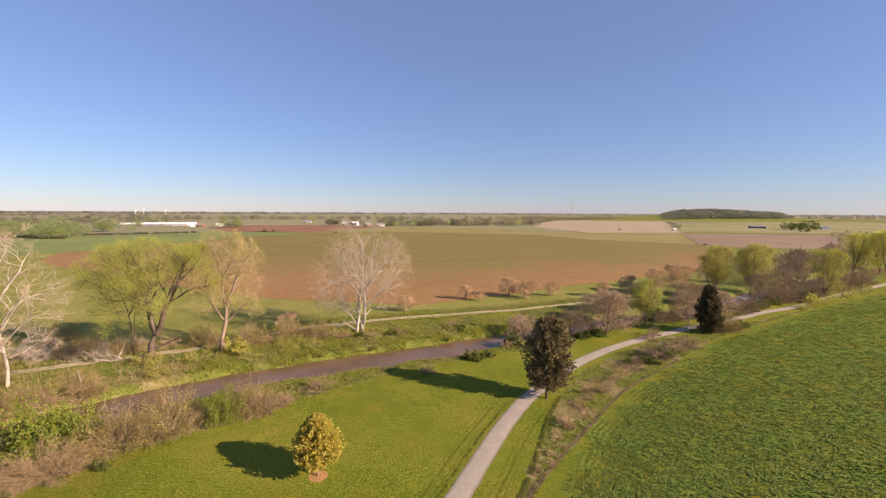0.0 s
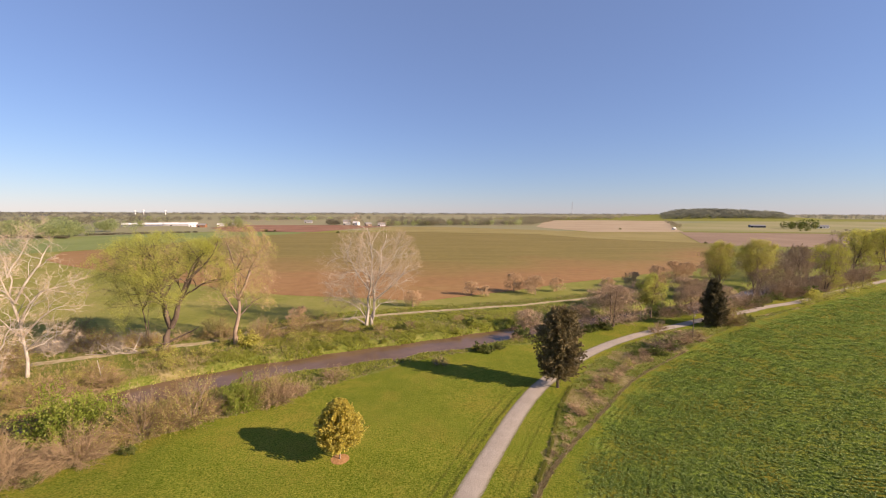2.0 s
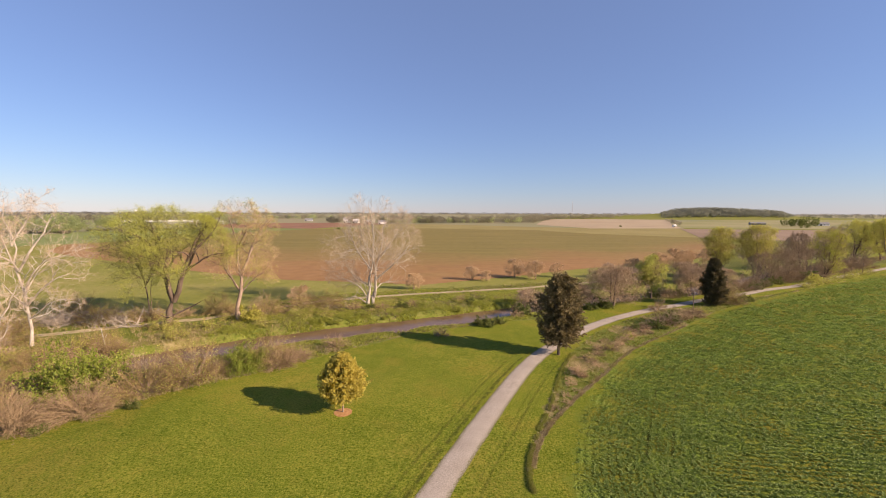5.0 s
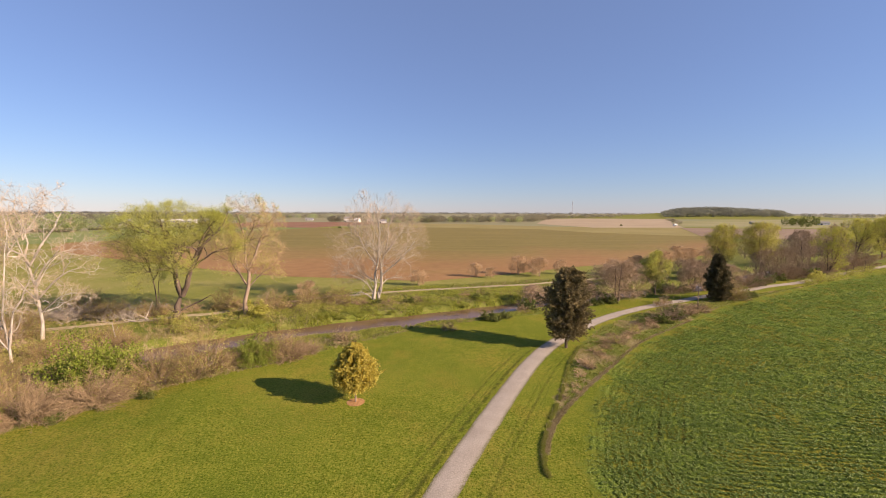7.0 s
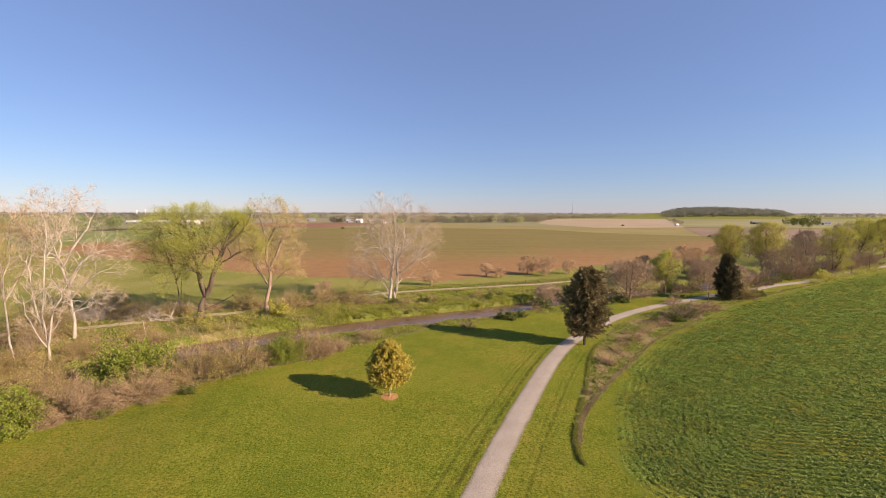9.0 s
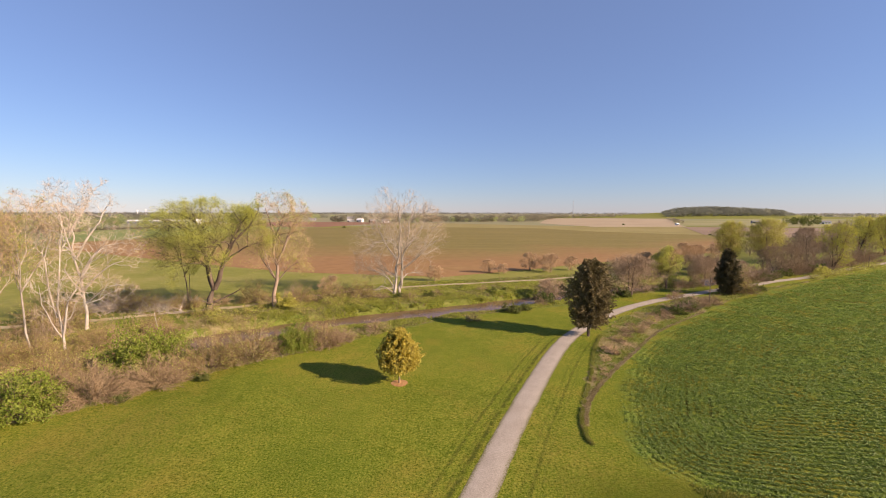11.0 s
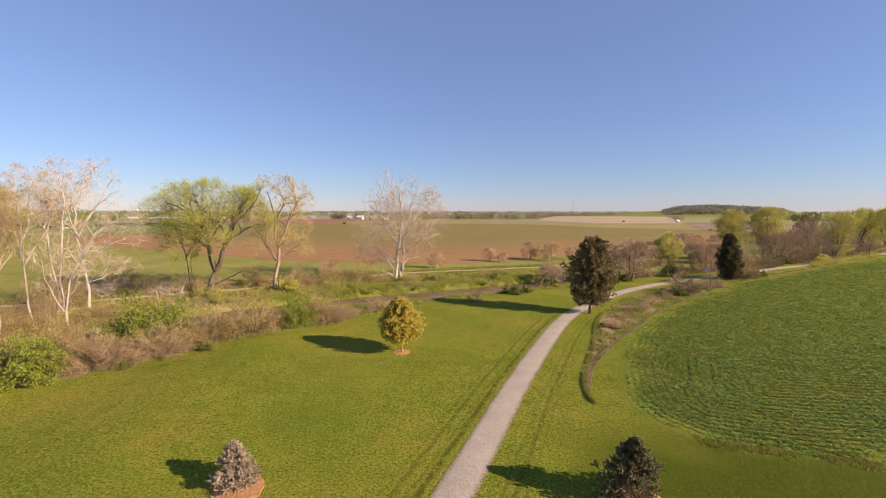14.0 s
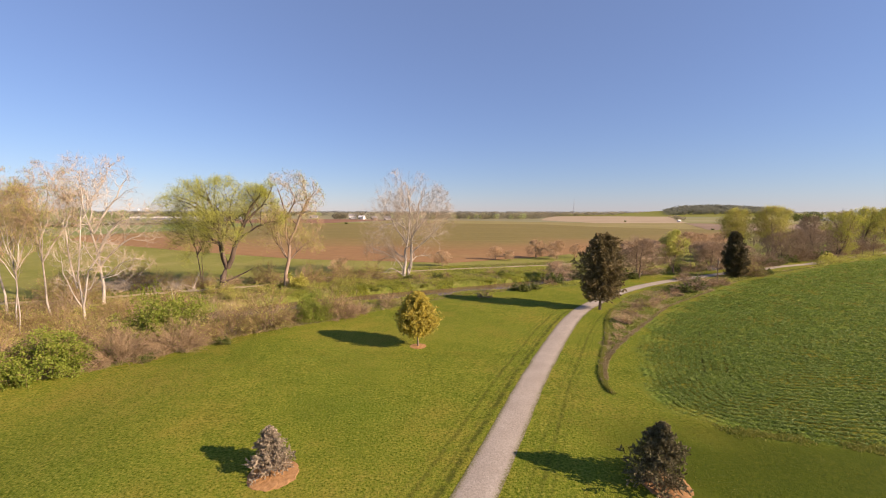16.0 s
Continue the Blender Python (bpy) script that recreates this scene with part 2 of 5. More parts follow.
M_GROUND, M_GRAVEL, M_WATER = ground_material(), gravel_material(), water_material()
M_SYC = bark("pale_sycamore_bark", (0.22, 0.18, 0.14), (0.52, 0.475, 0.40), 1.2)
M_SYCTWIG = foliage("sycamore_twigs", (0.281, 0.207, 0.129), (0.39, 0.3, 0.199), (0.484, 0.39, 0.277), 0.0, 0.9)
M_BARK = bark("grey_brown_bark", (0.052, 0.037, 0.026), (0.165, 0.122, 0.088), 3.0)
M_PALEBARK = bark("sunlit_tan_bark", (0.172, 0.117, 0.078), (0.328, 0.25, 0.187), 3.0)
M_TWIG = foliage("brown_twigs", (0.145, 0.098, 0.038), (0.24, 0.168, 0.07), (0.335, 0.25, 0.118), 0.0, 0.9)
M_PINKTWIG = foliage("pinkish_bud_twigs", (0.175, 0.118, 0.062), (0.285, 0.2, 0.112), (0.39, 0.29, 0.172), 0.0, 0.9)
M_REDBUD = foliage("redbud_twigs", (0.225, 0.155, 0.092), (0.35, 0.25, 0.155), (0.46, 0.345, 0.225), 0.0, 0.9)
M_GREYTWIG = foliage("grey_twigs", (0.179, 0.128, 0.081), (0.278, 0.205, 0.129), (0.377, 0.287, 0.188), 0.0, 0.9)
M_MAPLE = foliage("young_maple_leaves", (0.432, 0.367, 0.066), (0.605, 0.513, 0.105), (0.734, 0.637, 0.176), 0.6)
M_COTTON = foliage("spring_leaves", (0.305, 0.33, 0.052), (0.422, 0.441, 0.086), (0.529, 0.52, 0.146), 0.55)
M_TANLEAF = foliage("bronze_bud_leaves", (0.187, 0.125, 0.055), (0.281, 0.203, 0.094), (0.328, 0.265, 0.109), 0.3)
M_GREENLEAF = foliage("fresh_green_leaves", (0.133, 0.187, 0.02), (0.234, 0.289, 0.039), (0.328, 0.359, 0.07), 0.5)
M_DARKLEAF = foliage("dark_green_leaves", (0.066, 0.09, 0.017), (0.121, 0.148, 0.031), (0.199, 0.211, 0.058), 0.4)
M_LIME = foliage("lime_leaves", (0.323, 0.328, 0.056), (0.456, 0.44, 0.084), (0.571, 0.524, 0.14), 0.55)
M_ELM = foliage("elm_spring_leaves", (0.269, 0.283, 0.043), (0.385, 0.392, 0.068), (0.493, 0.483, 0.111), 0.6)
M_CEDAR = foliage("bronze_cedar_sprays", (0.099, 0.083, 0.036), (0.203, 0.161, 0.07), (0.392, 0.3, 0.14), 0.35)
M_CEDARB = foliage("dark_cedar_sprays", (0.058, 0.057, 0.027), (0.117, 0.101, 0.045), (0.218, 0.164, 0.086), 0.3)
M_BLUESPRUCE = foliage("pale_spruce_needles", (0.164, 0.142, 0.098), (0.317, 0.26, 0.181), (0.515, 0.419, 0.295), 0.15)
M_SPRUCE = foliage("dark_spruce_needles", (0.078, 0.074, 0.035), (0.156, 0.136, 0.066), (0.296, 0.25, 0.14), 0.25)
M_TANTWIG = foliage("pale_tan_twigs", (0.304, 0.202, 0.109), (0.441, 0.306, 0.174), (0.566, 0.415, 0.255), 0.0, 0.9)
M_DEADWOOD = bark("weathered_dead_wood", (0.203, 0.168, 0.129), (0.374, 0.324, 0.261), 1.5)
M_MULCH = bark("wood_mulch", (0.243, 0.125, 0.046), (0.413, 0.234, 0.1), 6.0, 1.0)
M_GRASS = foliage("bank_grass", (0.102, 0.137, 0.015), (0.193, 0.213, 0.035), (0.316, 0.29, 0.076), 0.35)
M_TURF = foliage("mown_turf", (0.065, 0.095, 0.008), (0.155, 0.175, 0.018), (0.27, 0.245, 0.04), 0.4)
M_DRY = foliage("dry_stalks", (0.195, 0.144, 0.058), (0.304, 0.242, 0.117), (0.421, 0.351, 0.211), 0.2)
M_CROP = foliage("crop_leaves", (0.11, 0.175, 0.027), (0.17, 0.242, 0.04), (0.248, 0.299, 0.074), 0.4)
M_HERB = foliage("lush_bank_weeds", (0.23, 0.27, 0.042), (0.351, 0.385, 0.066), (0.472, 0.472, 0.108), 0.7)
# Distance haze is painted into the paler leaf colours of these far woods.
M_FARWOOD = foliage("haze_paled_wood_leaves", (0.211, 0.195, 0.125), (0.273, 0.25, 0.164), (0.335, 0.304, 0.203), 0.75)
M_FARGREEN = foliage("haze_paled_green_leaves", (0.316, 0.369, 0.15), (0.41, 0.452, 0.194), (0.505, 0.527, 0.25), 0.75)
M_DISTANT = foliage("haze_paled_horizon_wood", (0.172, 0.168, 0.144), (0.211, 0.203, 0.172), (0.25, 0.234, 0.199), 0.75)
M_HILLWOOD = foliage("haze_paled_hill_leaves", (0.151, 0.16, 0.123), (0.187, 0.197, 0.149), (0.223, 0.231, 0.176), 0.75)
M_WHITE, M_ROOF = painted("white_siding", (0.74, 0.72, 0.69)), painted("grey_roof", (0.234, 0.226, 0.218))
M_BLUE, M_POST = painted("blue_grey_siding", (0.172, 0.179, 0.203)), bark("weathered_post", (0.109, 0.078, 0.055), (0.218, 0.172, 0.133), 4.0)
M_PANE, M_STEEL = painted("dark_pane", (0.023, 0.027, 0.035), 0.2), painted("galvanised_steel", (0.351, 0.351, 0.359), 0.5)


# ---- mesh helpers ----
def mesh(name, verts, faces, mats=(), smooth=False):
    """A mesh from arrays; faces: a list of (n, 3) or (n, 4) index arrays."""
    me = bpy.data.meshes.new(name)
    verts = np.asarray(verts, np.float32).reshape(-1, 3)
    faces = [np.asarray(f, np.int32) for f in faces if len(f)]
    loops = np.concatenate([f.ravel() for f in faces])
    sizes = np.concatenate([np.full(len(f), f.shape[1], np.int32) for f in faces])
    me.vertices.add(len(verts)), me.loops.add(len(loops)), me.polygons.add(len(sizes))
    me.vertices.foreach_set("co", verts.ravel())
    me.loops.foreach_set("vertex_index", loops)
    me.polygons.foreach_set("loop_start", np.concatenate([[0], np.cumsum(sizes)[:-1]]).astype(np.int32))
    me.polygons.foreach_set("use_smooth", np.full(len(sizes), smooth))
    for m in mats:
        me.materials.append(m)
    me.update(calc_edges=True)
    return me


def part(name, data, material, parent, label="", smooth=False):
    """ONE mesh object under a thing or part. data: a bmesh or (verts, faces)."""
    if isinstance(data, tuple):
        me = mesh(name, data[0], data[1], (material,), smooth)
    else:
        me = bpy.data.meshes.new(name)
        data.to_mesh(me), data.free()
        me.materials.append(material)
    ob = new(name, me)
    ob.parent = parent
    return tagged(ob, label)


def thing(name, label, category, at, turn=0.0, size=1.0, group=""):
    ob = new(name)
    ob.matrix_basis = pose(*at, 0, 0, turn)
    ob.scale = (size, size, size) if not isinstance(size, tuple) else size
    return tagged(ob, label, category, group)


def again(ob, at, turn, size, label="", tip=0.0):
    c = copy_thing(ob, pose(*at, tip, 0, turn))
    c.scale = (size, size, size) if not isinstance(size, tuple) else size
    return tagged(c, label)


def unit(v):
    return v / np.maximum(np.linalg.norm(v, axis=-1, keepdims=True), 1e-9)


def runs(rng, start, way, length, steps, wiggle, lift):
    """Wandering lines: (n, steps + 1, 3)."""
    p = np.empty((len(start), steps + 1, 3))
    p[:, 0], d = start, unit(way)
    for i in range(steps):
        d = unit(d + wiggle * rng.normal(size=d.shape) + np.array((0, 0, lift / steps)))
        p[:, i + 1] = p[:, i] + d * (length / steps)[:, None]
    return p


def shoots(rng, p, r, n, lo, hi, a_lo, a_hi, thick):
    """n side shoots on each line of p: start, direction, radius, place along the line."""
    m, k = p.shape[0], p.shape[1] - 1
    t = lo + (hi - lo) * (np.arange(n)[None, :] + rng.random((m, n))) / n
    i = np.minimum((t * k).astype(int), k - 1)
    f = (t * k - i)[..., None]
    rows = np.arange(m)[:, None]
    a, b = p[rows, i], p[rows, i + 1]
    tan = unit(b - a)
    spin = (rng.random((m, 1)) + np.arange(n)[None, :] * 0.382 + 0.15 * rng.random((m, n))) * 2 * math.pi
    ref = np.where(np.abs(tan[..., 2:3]) > 0.9, np.array((1.0, 0, 0)), np.array((0, 0, 1.0)))
    u = unit(np.cross(tan, ref))
    v = np.cross(tan, u)
    side = u * np.cos(spin)[..., None] + v * np.sin(spin)[..., None]
    ang = np.radians(a_lo + (a_hi - a_lo) * rng.random((m, n)))[..., None]
    way = tan * np.cos(ang) + side * np.sin(ang)
    rad = (r[rows, i] * (1 - f[..., 0]) + r[rows, i + 1] * f[..., 0]) * thick
    return (a + (b - a) * f).reshape(-1, 3), way.reshape(-1, 3), rad.ravel(), t.ravel()


def within(start, way, centre, radii, longest):
    """How far each shoot may run before it leaves the crown's egg."""
    c, a = np.asarray(centre), np.asarray(radii)
    s, w = (start - c) / a, unit(way) / a
    qa, qb, qc = (w * w).sum(1), (s * w).sum(1), (s * s).sum(1) - 1
    root = np.sqrt(np.maximum(qb * qb - qa * qc, 0))
    out = (-qb + root) / qa
    return np.clip(np.where(qb * qb - qa * qc > 0, out, 0.25 * longest), 0.12 * longest, longest)


def tubes(p, r, sides):
    n, k = p.shape[0], p.shape[1]
    tan = np.empty_like(p)
    tan[:, 1:-1], tan[:, 0], tan[:, -1] = p[:, 2:] - p[:, :-2], p[:, 1] - p[:, 0], p[:, -1] - p[:, -2]
    tan = unit(tan)
    ref = np.where(np.abs(tan[:, :1, 2:3]) > 0.9, np.array((1.0, 0, 0)), np.array((0, 0, 1.0)))
    u = unit(np.cross(tan, np.broadcast_to(ref, tan.shape)))
    v = np.cross(tan, u)
    ang = np.arange(sides) * 2 * math.pi / sides
    ring = u[:, :, None] * np.cos(ang)[:, None] + v[:, :, None] * np.sin(ang)[:, None]
    verts = (p[:, :, None] + ring * r[:, :, None, None]).reshape(-1, 3)
    base = (np.arange(n)[:, None, None] * k + np.arange(k - 1)[None, :, None]) * sides
    s = np.arange(sides)[None, None, :]
    nx = (s + 1) % sides
    faces = np.stack([base + s, base + nx, base + sides + nx, base + sides + s], -1).reshape(-1, 4)
    return verts, faces


def straws(rng, p, r):
    """Hair-thin twigs, one face wide."""
    n, k = p.shape[0], p.shape[1]
    side = unit(np.cross(p[:, -1] - p[:, 0], rng.normal(size=(n, 3))))[:, None] * r[:, :, None] * 1.3
    v = np.stack([p - side, p + side], 2).reshape(-1, 3)
    i = (np.arange(n)[:, None] * k + np.arange(k - 1)[None]) * 2
    return v, np.stack([i, i + 1, i + 3, i + 2], -1).reshape(-1, 4)


def join(*pieces):
    vs, fs, at = [], [], 0
    for v, f in pieces:
        for g in (f if isinstance(f, list) else [f]):
            fs.append(np.asarray(g) + at)
        vs.append(v)
        at += len(v)
    return np.concatenate(vs), fs


def leaves(rng, centres, size, flat=0.0, slim=0.6):
    n = len(centres)
    a = unit(rng.normal(size=(n, 3)) * np.array((1, 1, 1 - flat)))
    b = unit(np.cross(a, rng.normal(size=(n, 3))))
    s = (size * (0.6 + 0.8 * rng.random(n)))[:, None]
    v = np.stack([centres - a * s, centres + b * s * slim, centres + a * s, centres - b * s * slim], 1).reshape(-1, 3)
    return v, np.arange(n * 4).reshape(-1, 4)


def taper(r0, k, end):
    return np.asarray(r0)[:, None] * np.linspace(1, end, k + 1)[None, :] ** 1.0


def smooth_line(line, per=10):
    pts = np.array(line, float)
    p = np.vstack([2 * pts[0] - pts[1], pts, 2 * pts[-1] - pts[-2]])
    out = []
    for i in range(1, len(p) - 2):
        for t in np.arange(per) / per:
            out.append(0.5 * (2 * p[i] + (p[i + 1] - p[i - 1]) * t + (2 * p[i - 1] - 5 * p[i] + 4 * p[i + 1] - p[i + 2]) * t * t + (3 * p[i] - p[i - 1] - 3 * p[i + 1] + p[i + 2]) * t ** 3))
    return np.array(out + [p[-2]])


# ---- the kinds of trees ----
def bent_stems(rng, lines, echo):
    """Stems and main boughs along bends (x, z) of the tree's spread, winding in depth; echo: the boughs again, swung round the trunk."""
    rows, radii = [], []
    phase = rng.random() * math.tau
    for radius, *bends in lines:
        q = np.array(bends, float)
        c = smooth_line(q, 8)
        at = np.linspace(0, len(c) - 1, 10)
        x, z = np.interp(at, np.arange(len(c)), c[:, 0]), np.interp(at, np.arange(len(c)), c[:, 1])
        size = abs(q[-1] - q[0]).max()
        x[1:-1] += 0.012 * size * rng.normal(size=8)
        p = np.stack([x, 0.6 * (np.sin(0.3 * x + 0.22 * z + phase) - math.sin(phase)), z], 1)
        rows.append(p), radii.append(radius)
        if echo and abs(q[-1, 0] - q[0, 0]) > 2.5:
            for swing in ((1.0 + 0.6 * rng.random()) * rng.choice((-1, 1)),):
                e = (p - p[0]) @ np.array(((math.cos(swing), math.sin(swing), 0), (-math.sin(swing), math.cos(swing), 0), (0, 0, 1.0)))
                k = np.clip(np.arange(10) / 3.0, 0, 1)[:, None]
                rows.append(p[0] + e * (0.65 + 0.3 * rng.random()) + k * np.array((0, 0, size * 0.1 * rng.normal()))), radii.append(radius * 0.65)
    p0 = np.stack(rows)
    foot = p0[:, 0, 2] < 0.6
    p0[foot, 0, 2] = -0.2
    r0 = np.array(radii)[:, None] * np.linspace(1, 0.18, 10)[None, :]
    r0[foot, 0] *= 1.3
    return p0, r0


def broad_tree(seed, stems, crown, radii, counts, longest, mats, leaf=None, lift=0.5, low=0.28, wiggle=0.16, open_angle=(30, 65), drop=0.0, fine=1.0, lines=(), bare=0.0, echo=True, leafy=0.55):
    """Meshes of a tall open tree. stems: (lean x, lean y, height, radius, x, y), or lines for bent_stems; counts: limbs, boughs, branchlets, twigs on each; no limbs below bare."""
    rng = np.random.default_rng(seed)
    if lines:
        p0, r0 = bent_stems(rng, lines, echo)
    else:
        st = np.array([(*q, 0.0)[:7] for q in stems], float)
        way = np.stack([st[:, 0], st[:, 1], np.ones(len(st))], 1)
        p0 = runs(rng, np.stack([st[:, 4], st[:, 5], st[:, 6] - 0.2], 1), way, st[:, 2], 9, wiggle * 0.45, 0.3)
        r0 = st[:, 3:4] * np.linspace(1, 0.16, 10)[None, :]
        r0[:, 0] *= np.where(st[:, 6] > 0, 1.0, 1.5)
    s, w, r, t = shoots(rng, p0, r0, counts[0], low, 0.98, *open_angle, 0.52)
    high = s[:, 2] > bare
    s, w, r = s[high], w[high], r[high]
    ln = within(s, w, crown, radii, longest) * (0.75 + 0.3 * rng.random(len(s)))
    p1 = runs(rng, s, w, ln, 6, wiggle, lift)
    r1 = taper(r, 6, 0.25)
    s, w, r, t = shoots(rng, p1, r1, counts[1], 0.2, 1.0, 25, 60, 0.6)
    ln = within(s, w, crown, radii, longest * 0.5) * (0.6 + 0.4 * rng.random(len(s)))
    p2 = runs(rng, s, w, ln, 4, wiggle * 1.2, lift * 0.7)
    r2 = taper(np.maximum(r, 0.03 if lines else 0.02), 4, 0.35)
    s, w, r, t = shoots(rng, p2, r2, counts[2], 0.15, 1.0, 25, 60, 0.6)
    ln = within(s, w, crown, radii, longest * 0.26) * (0.5 + 0.5 * rng.random(len(s)))
    p3 = runs(rng, s, w, ln, 2, wiggle * 1.3, lift * 0.5 - drop)
    r3 = taper(np.maximum(r, 0.016 * fine), 2, 0.6)
    s, w, r, t = shoots(rng, p3, r3, counts[3], 0.1, 1.0, 20, 60, 0.7)
    ln = longest * 0.11 * (0.5 + 0.9 * rng.random(len(s)))
    p4 = runs(rng, s, w, ln, 1, 0.2, lift * 0.4 - drop)
    r4 = taper(np.maximum(r, 0.014 * fine), 1, 0.6)
    out = {"trunk": [tubes(p0[i:i + 1], r0[i:i + 1], 9) for i in range(len(p0))], "limbs": [tubes(p1[i:i + 1], r1[i:i + 1], 6) for i in range(len(p1))], "branches": tubes(p2, r2, 4), "twigs": join(straws(rng, p3, r3 * 1.15), straws(rng, p4, r4))}
    if leaf:
        n, size, spread = leaf
        i = rng.integers(0, len(p4), 3 * n)
        bough = rng.random(len(p2)) < leafy
        i = i[bough[i // (counts[2] * counts[3])]][:n]
        n = len(i)
        c = p4[i, 1] * 0.6 + p4[i, 0] * 0.4 + rng.normal(size=(n, 3)) * spread
        out["crown"] = leaves(rng, c, size)
    return out, mats


def plant_tree(name, label, made, at, turn=0.0, size=1.0, category="tree", group=""):
    data, mats = made
    ob = thing(name, label, category, at, turn, size, group)
    for key, m in zip(("trunk", "limbs", "branches", "twigs", "crown"), mats):
        if key in ("trunk", "limbs"):
            for v, f in data[key]:
                part(key.rstrip("s"), (v, [f]), m, ob, smooth=True)
        elif key in data:
            v, f = data[key]
            tagged(part({"branches": "branch_set", "twigs": "twig_spray"}.get(key, key), (v, f if isinstance(f, list) else [f]), m, ob), kind="stuff")
    return ob


def shrub_data(seed, height, width, stems, counts, leaf=None, arch=0.35, twig=0.013):
    """A many-stemmed bush: stems fan from the foot to the skin of a ragged dome, close twigs along their outer half."""
    rng = np.random.default_rng(seed)
    az = (np.arange(stems) * 0.382 + 0.3 * rng.random(stems)) * math.tau
    tip = np.radians(80 * np.sqrt((np.arange(stems) + rng.random(stems)) / stems))
    reach = 1 / np.sqrt((np.sin(tip) / (width * 0.5)) ** 2 + (np.cos(tip) / height) ** 2)
    reach *= (0.78 + 0.3 * rng.random(stems)) * (1 + 0.16 * np.sin(az * 2 + seed) + 0.1 * np.sin(az * 5 + seed * 2))
    foot = np.stack([np.cos(az) * np.sin(tip) * width * 0.1, np.sin(az) * np.sin(tip) * width * 0.1, np.full(stems, -0.1)], 1)
    way = np.stack([np.cos(az) * np.sin(tip), np.sin(az) * np.sin(tip), np.cos(tip) + 0.5 * arch], 1)
    p0 = runs(rng, foot, way, reach * 0.94, 5, 0.08, -arch)
    p0[:, 1:, 2] = np.maximum(p0[:, 1:, 2], 0.12)
    r0 = taper(0.02 + 0.025 * rng.random(stems) * height / 5, 5, 0.3)
    s, w, r, t = shoots(rng, p0, r0, counts[0], 0.25, 1.0, 12, 45, 0.7)
    p1 = runs(rng, s, w, height * 0.24 * (0.5 + 0.7 * rng.random(len(s))), 2, 0.14, 0.1 - arch * 0.4)
    r1 = taper(np.maximum(r, twig), 2, 0.6)
    s, w, r, t = shoots(rng, p1, r1, counts[1], 0.15, 1.0, 15, 50, 0.7)
    p2 = runs(rng, s, w, height * 0.13 * (0.4 + 0.8 * rng.random(len(s))), 1, 0.2, 0.1 - arch * 0.5)
    r2 = taper(np.maximum(r, twig * 0.9), 1, 0.6)
    out = {"stems": tubes(p0, r0, 3), "twigs": join(straws(rng, p1, r1 * 1.2), straws(rng, p2, r2))}
    if leaf:
        n, size, spread = leaf
        i = rng.integers(0, len(p2), n)
        out["leaves"] = leaves(rng, p2[i, 1] + rng.normal(size=(n, 3)) * spread, size)
    return out


def plant_shrub(label, data, mats, at, turn=0.0, size=1.0, name="shrub", group=""):
    ob = thing(name, label, "shrub", at, turn, size, group)
    for key, m in zip(("stems", "twigs", "leaves"), mats):
        if key in data:
            v, f = data[key]
            tagged(part({"stems": "stem_set", "twigs": "twig_spray", "leaves": "foliage"}.get(key, key), (v, f if isinstance(f, list) else [f]), m, ob), kind="stuff")
    return ob


def conifer_data(seed, height, width, base, n_limbs, n_side, n_leaf, leaf, shape=1.0, lift=0.35, trunk=0.16, bulge=0.3, ragged=0.15, lobes=0.0, slim=0.42):
    """A dense evergreen: whorls of boughs, side sprays and thick foliage on them. shape: 1 a cone, less a column or egg."""
    rng = np.random.default_rng(seed)
    p0 = runs(rng, np.array([[0, 0, -0.2]]), np.array([[0, 0, 1.0]]), np.array([height * 0.97]), 8, 0.03, 0.2)
    r0 = trunk * np.linspace(1, 0.1, 9)[None, :]
    t = base + (0.985 - base) * (np.arange(n_limbs) + rng.random(n_limbs)) / n_limbs
    az = np.arange(n_limbs) * 2.399 + rng.random(n_limbs) * 0.5
    u = (t - base) / (1 - base)
    prof = np.where(u < bulge, 0.72 + 0.28 * np.sin(u / bulge * math.pi / 2), ((1 - u) / (1 - bulge)) ** shape)
    ln = width * 0.5 * (prof * (1 - ragged + 2 * ragged * rng.random(n_limbs)) * (1 + lobes * np.sin(3 * az + 9 * u + seed))) + 0.12
    start = np.stack([np.interp(t, np.linspace(0, 1, 9), p0[0, :, i]) for i in range(3)], 1)
    way = np.stack([np.cos(az), np.sin(az), lift * (0.4 + u)], 1)
    p1 = runs(rng, start, way, ln, 4, 0.08, 0.15)
    r1 = taper(np.full(n_limbs, trunk * 0.2), 4, 0.3)
    s, w, r, tt = shoots(rng, p1, r1, n_side, 0.12, 1.0, 35, 70, 0.6)
    p2 = runs(rng, s, w, ln.repeat(n_side) * (0.42 * (1.15 - tt)) + 0.1, 2, 0.12, 0.12)
    r2 = taper(np.maximum(r, 0.008), 2, 0.5)
    i = rng.integers(0, len(p2), n_leaf)
    f = rng.random(n_leaf)[:, None]
    c = p2[i, 0] * (1 - f) + p2[i, 2] * f + rng.normal(size=(n_leaf, 3)) * leaf * 0.35
    along = unit(p2[i, 2] - p2[i, 0] + rng.normal(size=(n_leaf, 3)) * 0.25 * np.linalg.norm(p2[i, 2] - p2[i, 0], axis=1)[:, None])
    b = unit(np.cross(along, rng.normal(size=(n_leaf, 3))))
    sz = (leaf * (0.6 + 0.8 * rng.random(n_leaf)))[:, None]
    v = np.stack([c - along * sz, c + b * sz * slim, c + along * sz, c - b * sz * slim], 1).reshape(-1, 3)
    return {"trunk": tubes(p0, r0, 8), "boughs": join(tubes(p1, r1, 4), tubes(p2, r2, 3)), "foliage": (v, np.arange(n_leaf * 4).reshape(-1, 4))}


